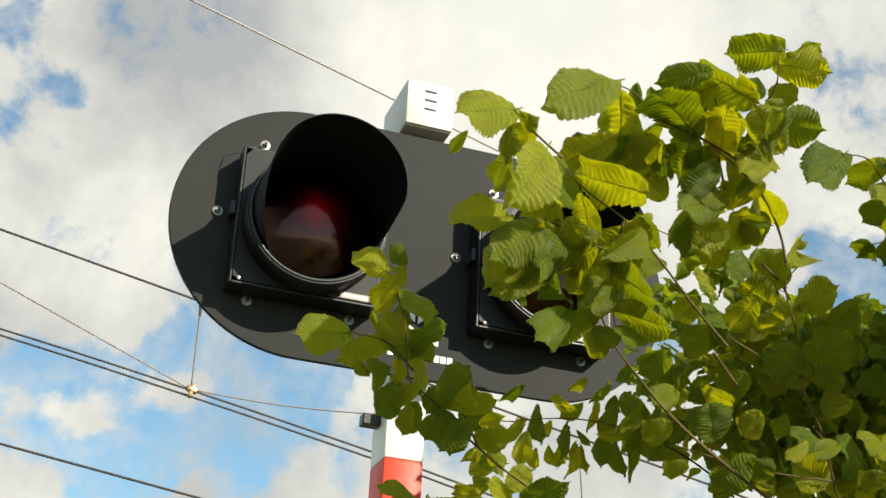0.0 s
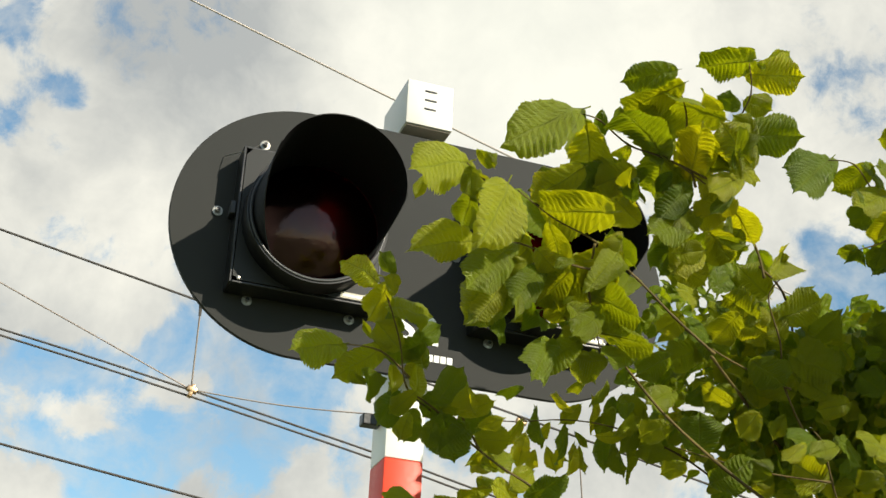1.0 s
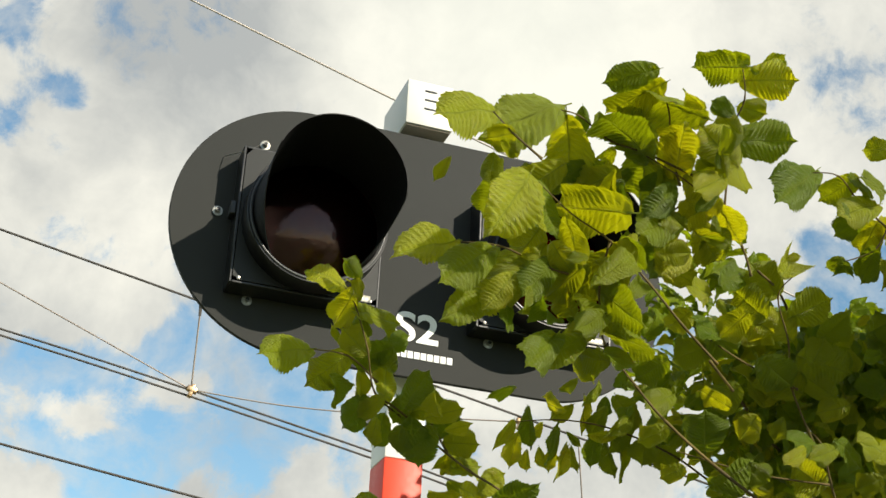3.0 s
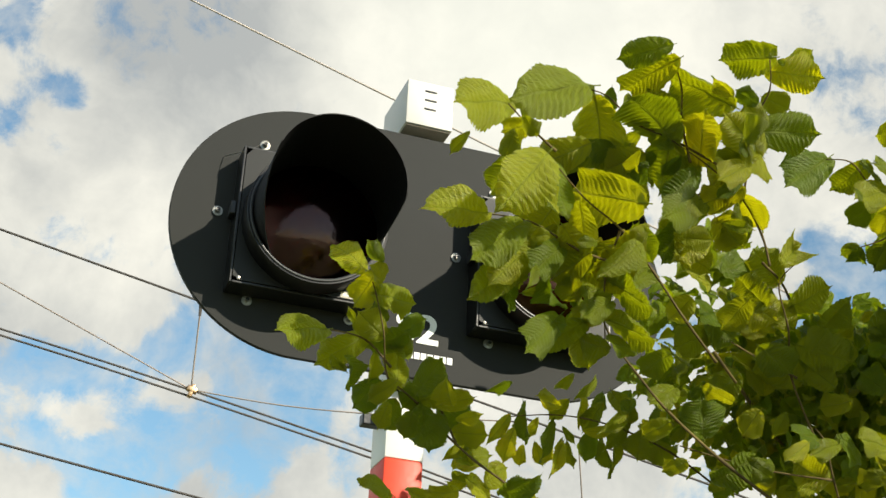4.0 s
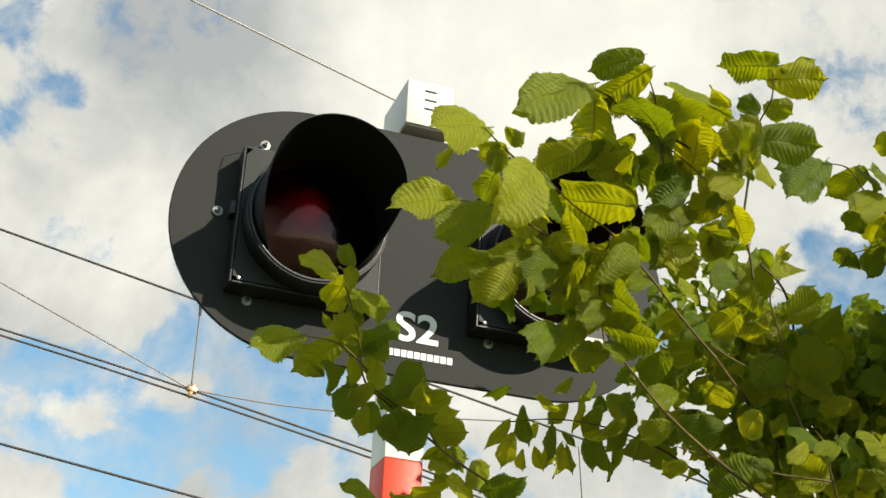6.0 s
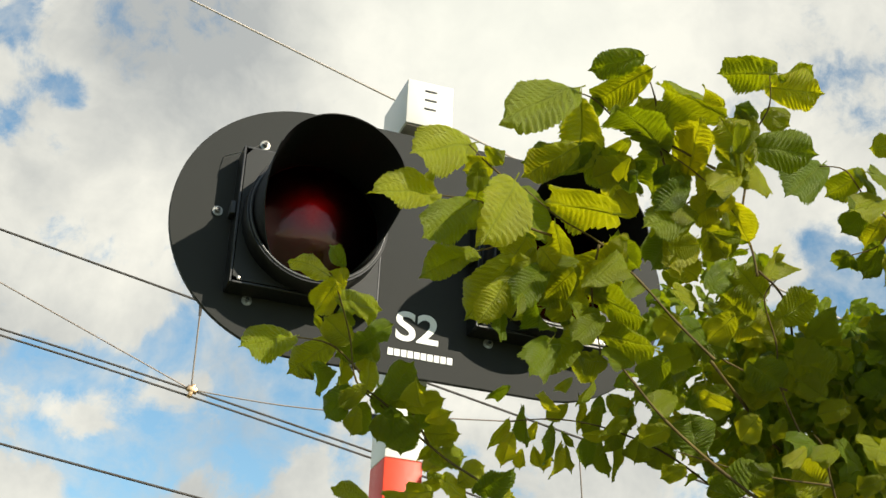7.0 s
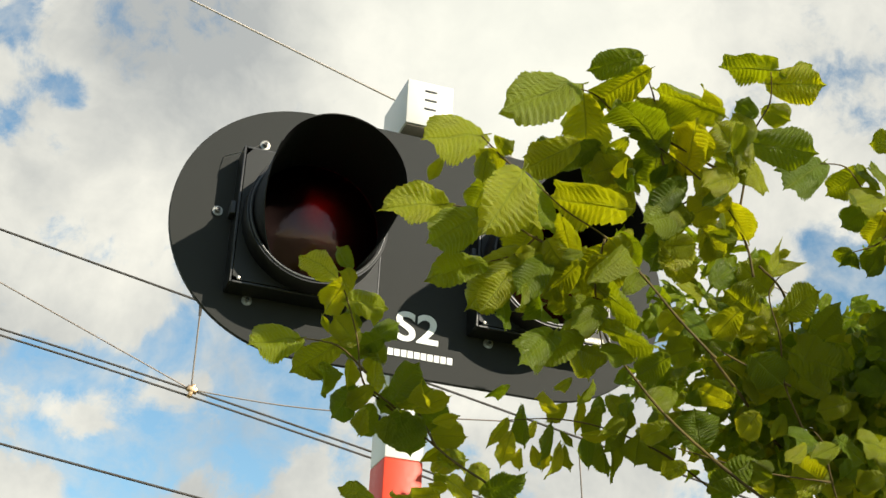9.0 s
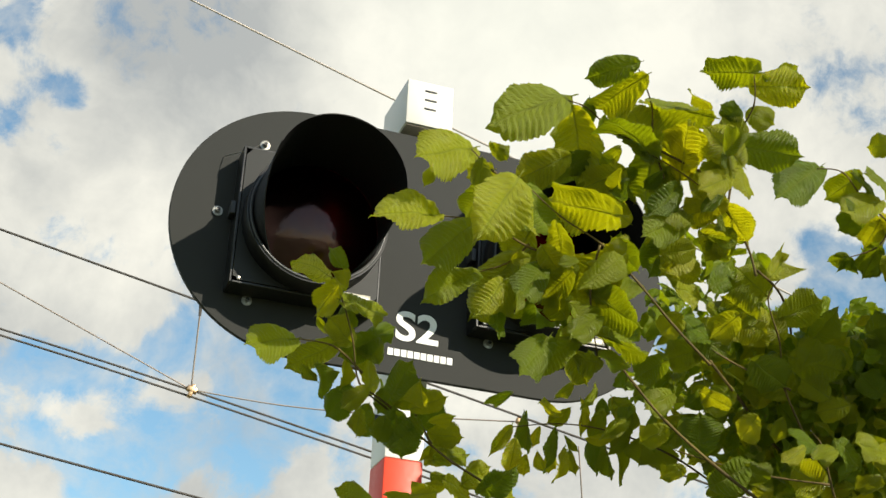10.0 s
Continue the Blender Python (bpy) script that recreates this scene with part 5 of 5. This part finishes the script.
leaf(branch_n, (-0.124, 0.018, 0.183), (-0.089, 0.017, 0.174), 0.027, 40)
leaf(branch_n, (-0.215, 0.062, 0.088), (-0.197, 0.042, 0.079), 0.023, -40)
leaf(branch_n, (-0.201, 0.055, 0.093), (-0.187, 0.033, 0.104), 0.024, 0)
leaf(branch_n, (-0.070, -0.093, 0.135), (-0.060, -0.067, 0.110), 0.024, -20)
leaf(branch_k, (-0.174, -0.013, 0.174), (-0.234, -0.032, 0.249), 0.073, 0, face="dim")
leaf(branch_k, (-0.137, -0.024, 0.138), (-0.144, -0.061, 0.213), 0.063, 0, face="through")
leaf(branch_k, (-0.041, -0.051, 0.172), (-0.105, -0.042, 0.197), 0.055, 0, face="dim")
leaf(branch_k, (-0.039, -0.061, 0.213), (-0.081, -0.063, 0.245), 0.039, 0, face="dim")
leaf(branch_k, (-0.075, -0.063, 0.127), (-0.120, -0.037, 0.105), 0.044, 0, face="lit")
leaf(branch_k, (-0.062, -0.021, 0.106), (-0.117, -0.004, 0.107), 0.053, 0, face="dim")
leaf(branch_k, (-0.128, -0.002, 0.066), (-0.164, 0.034, 0.021), 0.046, 0, face="through")
leaf(branch_c, (-0.208, 0.075, 0.015), (-0.288, 0.106, 0.006), 0.064, 0, face="dim")
leaf(branch_k, (-0.212, 0.031, 0.149), (-0.291, 0.060, 0.143), 0.070, 0, face="dim")
leaf(branch_b, (-0.231, -0.007, 0.097), (-0.265, 0.028, 0.051), 0.045, 0, face="through")
leaf(branch_b, (-0.264, 0.020, 0.111), (-0.298, 0.055, 0.065), 0.048, 0, face="lit")
leaf(branch_b, (-0.167, -0.025, 0.112), (-0.195, 0.012, 0.058), 0.049, 0, face="through")
leaf(branch_b, (-0.121, 0.034, -0.009), (-0.171, 0.045, 0.003), 0.037, 0, face="lit")
leaf(branch_b, (-0.181, 0.005, 0.040), (-0.222, 0.032, 0.016), 0.037, 0, face="lit")
leaf(branch_l, (-0.222, -0.063, 0.130), (-0.272, -0.062, 0.161), 0.051, 0, face="lit")
leaf(branch_l, (-0.190, -0.102, 0.161), (-0.214, -0.071, 0.119), 0.046, 0, face="through")
leaf(branch_n, (-0.256, -0.073, 0.172), (-0.304, -0.068, 0.195), 0.047, 0, face="through")
leaf(branch_n, (-0.345, -0.049, 0.184), (-0.385, -0.027, 0.166), 0.044, 0, face="lit")
leaf(branch_n, (-0.364, -0.068, 0.233), (-0.400, -0.038, 0.198), 0.044, 0, face="through")

# the dense inner crown, which hardly moves
branch_g = limb(tree, (1.35, -0.80, 2.10))
rnd = random.Random(11)


def face_up(base, way, normal, size, wide):
    y = way.normalized()
    z = (normal - y * y.dot(normal)).normalized()
    x = y.cross(z)
    m = Matrix((x * wide, y * size, z * size)).transposed().to_4x4()
    m.translation = base
    return m


def view_point(x, y, depth):
    """A point by its place across and up the view, in thousandths of the depth."""
    return EYE + depth * (FWD + RIGHT * (x / 1000) + UP * (y / 1000))


# clumps of the crown and, past 320 across, unseen ones added to shade it: across, up, depth, spread across, spread up,
# leaves
CLUMPS = [
    (215, -55, 2.60, 36, 28, 26), (262, -85, 2.60, 42, 32, 44), (180, -90, 2.60, 36, 28, 26), (232, -120, 2.60, 46, 32, 44),
    (290, -108, 2.55, 36, 34, 50), (165, -128, 2.70, 32, 20, 14), (200, -156, 2.65, 28, 20, 12), (255, -160, 2.55, 44, 26, 40),
    (298, -158, 2.55, 36, 28, 40), (160, -45, 2.70, 24, 24, 14), (306, -66, 2.90, 24, 18, 34), (140, -95, 2.75, 22, 20, 10),
    (195, -5, 2.65, 24, 22, 16), (352, -55, 2.45, 34, 24, 40), (366, -100, 2.45, 40, 34, 60), (350, -145, 2.5, 36, 30, 40),
    (296, -105, 2.80, 40, 40, 50), (330, -80, 2.60, 20, 26, 40),
    # mostly out of view to the right, added to keep sun off the lower crown
    (378, -20, 2.42, 26, 30, 60), (405, 25, 2.40, 30, 34, 60), (420, -50, 2.42, 36, 34, 60), (395, -85, 2.45, 30, 34, 50),
    (346, -18, 2.43, 12, 20, 70), (354, 16, 2.41, 14, 20, 60), (375, 10, 2.36, 20, 30, 60), (300, -95, 2.7, 26, 24, 50),
    (222, -95, 2.88, 44, 34, 44), (272, -72, 2.88, 40, 34, 80), (268, -142, 2.85, 56, 32, 90), (312, -118, 2.85, 36, 50, 90), (300, -60, 2.95, 20, 20, 40),
]
mass = bmesh.new()
mass_uv = mass.loops.layers.uv.new("UVMap")
count = 0
for cx, cy, depth, sx, sy, many in CLUMPS:
    for i in range(many * 2):
        px, py = rnd.gauss(0, 0.5) * sx + cx, rnd.gauss(0, 0.5) * sy + cy
        w = depth + rnd.uniform(-0.14, 0.3)
        base = view_point(px, py, w)
        way = Vector((rnd.gauss(-0.25, 0.6), rnd.gauss(-0.1, 0.6), rnd.gauss(-0.55, 0.45)))
        normal = Vector((rnd.gauss(0.3, 0.45), rnd.gauss(-0.35, 0.5), rnd.gauss(0.75, 0.35)))
        size = rnd.uniform(0.030, 0.058)
        m = face_up(base - branch_g.location - tree.location, way, normal, size, size * rnd.uniform(0.8, 1.1))
        src = rnd.choice(SMALL_LEAVES + POINTED[:2])
        if i % 2 == 0 and count < 295:
            ob = new("leaf", src)
            ob.parent = branch_g
            ob.matrix_basis = m
            count += 1
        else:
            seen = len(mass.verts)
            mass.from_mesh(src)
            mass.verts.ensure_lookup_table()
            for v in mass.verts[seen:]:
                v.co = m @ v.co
tagged(part("foliage", mass, SHADED_LEAVES, branch_g, "dense inner leaves of the elm, with added shading clumps out of view"), kind="stuff")

# limbs inside the crown, down to the trunk
g = branch_g.location + tree.location


def inner(points, r0, r1):
    twig(branch_g, [Vector(p) - g for p in points], r0, r1)


KNOT = Vector((1.30, -0.85, 1.75))
# limbs from the fork to each swaying branch, kept behind the leaves
for x, y, depth, r in ((46, -196, 2.15, 0.006), (190, -80, 2.10, 0.007), (224, -16, 2.22, 0.006), (342, -8, 2.42, 0.006), (190, -168, 2.6, 0.006), (258, -140, 2.34, 0.006)):
    end = view_point(x, y, depth)
    back = view_point(x + 20, y - 26, depth + 0.30)
    low = view_point(x * 0.5 + 150, y * 0.5 - 110, depth + 0.55)
    inner([KNOT, KNOT.lerp(low, 0.6) + Vector((0.02, 0, 0.02)), low, back, end], r * 0.55, r * 0.32)
# the long pale shoot that rises in front of the crown
inner([view_point(x, y, 2.24) for x, y in ((240, -190), (198, -158), (160, -124), (137, -97), (116, -68), (106, -40))], 0.0029, 0.0013)
bm = rod(bmesh.new(), [Vector(p) - tree.location for p in ((1.55, -0.95, -0.05), (1.54, -0.94, 0.12), (1.50, -0.93, 0.6), (1.45, -0.90, 1.1), (1.36, -0.87, 1.5), (1.30, -0.85, 1.78))],
         [0.050, 0.036, 0.031, 0.027, 0.022, 0.016], 12)
part("trunk", bm, TRUNK, tree, "slender grey-brown trunk", smooth=60)


# ---- what moves: the branches in the wind, and the two flashing lamps ----
def sway(branch, rows):
    """Rows of seconds, metres across and up the view, degrees of lean."""
    home = branch.location.copy()
    out = []
    for t, dx, dy, lean in rows:
        turn = Matrix.Rotation(radians(lean), 4, FWD)
        out.append((t, Matrix.Translation(home + RIGHT * dx + UP * dy) @ turn))
    walk(branch, out)


def flutter(ob, k):
    """A leaf that trembles on its stalk."""
    home = ob.matrix_basis.copy()
    place, turn = home.translation.copy(), home.to_quaternion().to_matrix().to_4x4()
    r = random.Random(k)
    p, q, f, g = r.uniform(0, 6.28), r.uniform(0, 6.28), r.uniform(3.5, 6.5), r.uniform(3.0, 5.5)
    rows = []
    for i in range(26):
        t = 0.4 * i
        small = Euler((radians(5) * math.sin(g * t + q), radians(11) * math.sin(f * t + p), radians(4) * math.sin(f * t + q))).to_matrix().to_4x4()
        rows.append((t, Matrix.Translation(place) @ turn @ small))
    walk(ob, rows)


def flash(lamp, place, peak, period=0.897):
    """A lamp that turns once in each period and faces the road at the peak."""
    rows = []
    for i in range(101):
        t = i / 10
        rows.append((t, Matrix.Translation(place) @ Matrix.Rotation(-0.35 + 2 * math.pi * (t - peak) / period, 4, "Z")))
    walk(lamp, rows)


def motions():
    sway(branch_a, [(0, 0.0640, -0.0106, 3.57), (0.5, 0.0755, -0.0148, 0.45), (1, 0.0741, -0.0069, -0.23), (1.5, 0.0312, -0.0178, -1.09), (2, 0.0756, -0.0171, 0.52), (2.5, 0.0260, -0.0133, -2.16), (4, 0.0304, -0.0048, 3.46), (4.5, 0.0294, 0.0012, 2.75), (5, 0.0034, 0.0037, 0.26), (5.5, 0.0077, -0.0008, 0.87), (7, -0.0047, 0.0003, 0.35), (7.5, -0.0095, 0.0039, -0.33), (8, 0.0019, 0.0020, 0.22), (8.5, 0.0000, -0.0000, 0.00), (9, 0.0053, -0.0024, 0.52), (9.5, 0.0091, -0.0021, -0.60), (10, 0.0007, -0.0006, 0.04)])
    sway(branch_b, [(0, 0.0228, 0.0207, 4.41), (0.5, 0.0155, 0.0131, 0.39), (1, 0.0037, 0.0102, -3.38), (1.5, 0.0076, 0.0087, 1.02), (2, -0.0058, -0.0019, -2.19), (2.5, -0.0027, -0.0085, 3.07), (3.8, 0.0226, 0.0030, 0.81), (4, 0.0061, -0.0023, 7.81), (4.5, 0.0222, 0.0129, 2.24), (5, 0.0051, 0.0048, 1.84), (5.5, 0.0101, 0.0032, 3.78), (6.8, 0.0004, 0.0014, 0.20), (7, 0.0037, 0.0020, -1.16), (7.5, -0.0049, -0.0054, 2.17), (8, 0.0074, 0.0076, -1.33), (8.5, 0.0000, -0.0000, 0.00), (9, 0.0050, 0.0039, 1.11), (9.5, 0.0006, -0.0009, -0.83), (10, -0.0026, -0.0058, 1.23)])
    sway(branch_c, [(0, 0.0692, 0.0103, 1.12), (0.5, 0.0367, 0.0012, 2.62), (1, 0.0240, -0.0178, -3.47), (1.5, 0.0207, -0.0054, -3.84), (2, 0.0134, -0.0082, -3.14), (2.5, -0.0172, -0.0144, -5.17), (4, 0.0317, 0.0067, 0.06), (4.5, 0.0156, 0.0027, 1.39), (5, 0.0188, 0.0088, 1.28), (5.5, 0.0316, 0.0080, 1.16), (7, 0.0134, 0.0089, -1.76), (7.5, -0.0015, 0.0019, -1.45), (8, 0.0055, 0.0057, 0.09), (8.5, 0.0000, -0.0000, 0.00), (9, 0.0146, 0.0098, -0.38), (9.5, -0.0080, -0.0134, -1.76), (10, 0.0023, -0.0013, -2.48)])
    sway(branch_d, [(0, 0.0167, 0.0419, 0.27), (0.5, 0.0112, 0.0368, 0.31), (1, -0.0074, 0.0211, -4.97), (1.5, -0.0083, 0.0211, -3.55), (2, -0.0102, 0.0166, -4.59), (2.5, -0.0268, 0.0057, -6.09), (4, 0.0117, 0.0290, -1.72), (4.5, 0.0129, 0.0261, -1.85), (5, 0.0227, 0.0119, -0.39), (5.5, 0.0161, 0.0176, -1.47), (7, 0.0081, 0.0040, -0.83), (7.5, -0.0004, 0.0001, -1.27), (8, 0.0001, 0.0065, 0.32), (8.5, 0.0000, -0.0000, 0.00), (9, 0.0052, 0.0109, 0.37), (9.5, -0.0210, 0.0050, -1.69), (10, -0.0150, 0.0051, -1.21)])
    sway(branch_e, [(0, 0.0341, 0.0110, 1.56), (0.5, 0.0171, 0.0055, 0.78), (1, 0.0131, 0.0045, 0.61), (1.5, 0.0091, 0.0034, 0.43), (2, 0.0055, -0.0017, 0.13), (2.5, -0.0178, -0.0134, -1.09), (3.8, 0.0152, 0.0081, -1.19), (4, 0.0159, 0.0144, -2.08), (4.5, 0.0168, 0.0159, -2.73), (5, 0.0091, 0.0014, 1.58), (5.5, 0.0049, 0.0002, 0.84), (7, -0.0003, -0.0043, 0.13), (7.5, -0.0001, -0.0017, -0.88), (8, 0.0018, 0.0005, -0.90), (8.5, 0.0000, -0.0000, 0.00), (9, 0.0035, 0.0032, -0.89), (9.5, 0.0067, 0.0008, -1.09), (10, -0.0018, -0.0049, -0.96)])
    sway(branch_f, [(0, 0.0283, -0.0034, 0.21), (0.5, 0.0251, -0.0019, 0.29), (1, 0.0255, -0.0051, 0.00), (1.5, 0.0183, -0.0033, 0.04), (2, 0.0183, -0.0033, 0.04), (2.5, 0.0162, -0.0025, 0.07), (3.8, 0.0023, -0.0070, -0.59), (4, 0.0027, 0.0027, 0.30), (4.5, 0.0056, 0.0098, 2.61), (5, 0.0062, 0.0082, 0.32), (5.5, 0.0049, 0.0040, -0.79), (7, 0.0014, -0.0028, -0.16), (7.5, -0.0012, -0.0015, 0.53), (8, -0.0040, -0.0071, 0.13), (8.5, 0.0000, -0.0000, 0.00), (9, -0.0017, -0.0057, 0.53), (9.5, 0.0073, -0.0007, -1.44), (10, 0.0107, -0.0016, -2.02)])
    sway(branch_h, [(0, 0.1086, -0.0311, -0.23), (0.5, 0.0806, -0.0280, 2.36), (1, 0.0621, -0.0499, -5.48), (1.5, 0.0465, -0.0731, -5.93), (2, 0.0458, -0.0632, -0.55), (2.5, 0.0191, -0.0640, -4.25), (4, 0.0733, -0.0349, 2.60), (4.5, 0.0611, -0.0231, 6.01), (5, 0.0103, 0.0042, 1.06), (5.5, 0.0343, -0.0160, 1.88), (7, 0.0019, -0.0006, 0.18), (7.5, 0.0001, -0.0014, -1.14), (8, 0.0138, -0.0005, 1.80), (8.5, 0.0000, -0.0000, 0.00), (9, 0.0164, -0.0207, 2.07), (9.5, 0.0108, -0.0341, -0.63), (10, 0.0052, -0.0309, 0.24)])
    sway(branch_i, [(0, 0.0574, 0.0437, 3.34), (0.5, 0.0353, 0.0088, 1.26), (1, -0.0066, -0.0281, -1.41), (1.5, 0.0268, 0.0189, 1.50), (2, -0.0078, -0.0355, -1.77), (2.5, 0.0074, 0.0101, 0.63), (4, 0.0490, 0.0530, 3.55), (4.5, 0.0337, 0.0410, 2.65), (5, 0.0076, 0.0064, 0.47), (5.5, 0.0249, 0.0265, 1.79), (7, -0.0038, -0.0036, -0.25), (7.5, 0.0035, 0.0088, 0.48), (8, 0.0000, -0.0007, -0.03), (8.5, 0.0000, -0.0000, 0.00), (9, 0.0131, 0.0084, 0.69), (9.5, -0.0071, -0.0169, -0.92), (10, -0.0011, -0.0097, -0.46)])
    sway(branch_j, [(0, 0.0883, -0.0311, 3.92), (0.5, 0.0768, -0.0028, 4.04), (1, 0.0430, -0.0280, 1.58), (1.5, -0.0085, -0.0436, -1.58), (2, 0.0278, -0.0370, 0.54), (2.5, 0.0129, -0.0384, -0.30), (4, 0.0347, 0.0101, 2.12), (4.5, 0.0020, -0.0085, -0.11), (5, 0.0197, 0.0086, 1.28), (5.5, -0.0022, -0.0015, -0.15), (7, -0.0019, -0.0057, -0.25), (7.5, -0.0053, 0.0004, -0.27), (8, -0.0154, -0.0064, -0.99), (8.5, 0.0000, -0.0000, 0.00), (9, -0.0034, -0.0056, -0.33), (9.5, -0.0067, -0.0137, -0.71), (10, -0.0066, -0.0146, -0.73)])
    sway(branch_k, [(0, 0.0404, 0.0132, 3.92), (0.5, 0.0247, 0.0093, 2.47), (1, 0.0067, -0.0107, -0.16), (1.5, 0.0097, -0.0092, 0.17), (2, 0.0044, -0.0059, -0.03), (2.5, -0.0240, -0.0130, -2.65), (4, 0.0151, 0.0077, 1.63), (4.5, 0.0116, 0.0084, 1.41), (5, 0.0109, 0.0121, 1.59), (5.5, -0.0128, -0.0126, 6.67), (7, -0.0040, -0.0078, 2.66), (7.5, -0.0060, -0.0017, 0.15), (8, -0.0111, -0.0030, -0.49), (8.5, 0.0000, -0.0000, 0.00), (9, -0.0104, -0.0090, 3.44), (9.5, -0.0017, -0.0031, -3.12), (10, -0.0061, -0.0075, -1.07)])
    sway(branch_l, [(0, 0.0249, 0.0182, 1.79), (0.5, 0.0192, 0.0090, 1.37), (1, 0.0036, -0.0000, 0.25), (1.5, 0.0143, 0.0045, 1.01), (2, -0.0001, 0.0074, 0.02), (2.5, 0.0129, -0.0075, 0.89), (4, 0.0092, 0.0178, 2.95), (4.5, 0.0097, 0.0159, 1.49), (5, 0.0072, 0.0112, 0.46), (5.5, 0.0062, 0.0065, 1.11), (7, -0.0025, -0.0015, 0.07), (7.5, -0.0018, -0.0011, 0.53), (8, -0.0000, 0.0015, -0.15), (8.5, 0.0000, -0.0000, 0.00), (9, 0.0024, 0.0053, 0.71), (9.5, -0.0015, 0.0004, -0.76), (10, 0.0030, -0.0008, 0.22)])
    sway(branch_n, [(0, 0.0021, 0.0070, 0.26), (1, -0.0003, 0.0054, 0.11), (2.5, -0.0024, -0.0016, -0.15), (4, 0.0020, 0.0088, 0.29), (6.8, -0.0001, 0.0027, 0.06), (7, 0.0000, -0.0000, 0.00), (7.5, 0.0001, -0.0014, -0.03), (8, -0.0001, 0.0013, 0.03), (8.5, 0.0000, -0.0000, 0.00), (9, -0.0003, 0.0054, 0.11), (9.5, -0.0026, 0.0015, -0.09), (10, -0.0014, 0.0014, -0.03)])
    sway(branch_g, [(0, 0.0021, 0.0078, 0.27), (1, -0.0004, 0.0060, 0.10), (2.5, -0.0024, -0.0018, -0.16), (4, 0.0019, 0.0097, 0.30), (6.8, -0.0002, 0.0030, 0.05), (7, 0.0000, -0.0000, 0.00), (7.5, 0.0001, -0.0016, -0.03), (8, -0.0001, 0.0015, 0.03), (8.5, 0.0000, -0.0000, 0.00), (9, -0.0004, 0.0061, 0.11), (9.5, -0.0028, 0.0017, -0.11), (10, -0.0015, 0.0016, -0.04)])
    for k, ob in enumerate(HERO):
        flutter(ob, k)
    flash(*LAMPS[0], 0.75)
    flash(*LAMPS[1], 0.30)


motions()
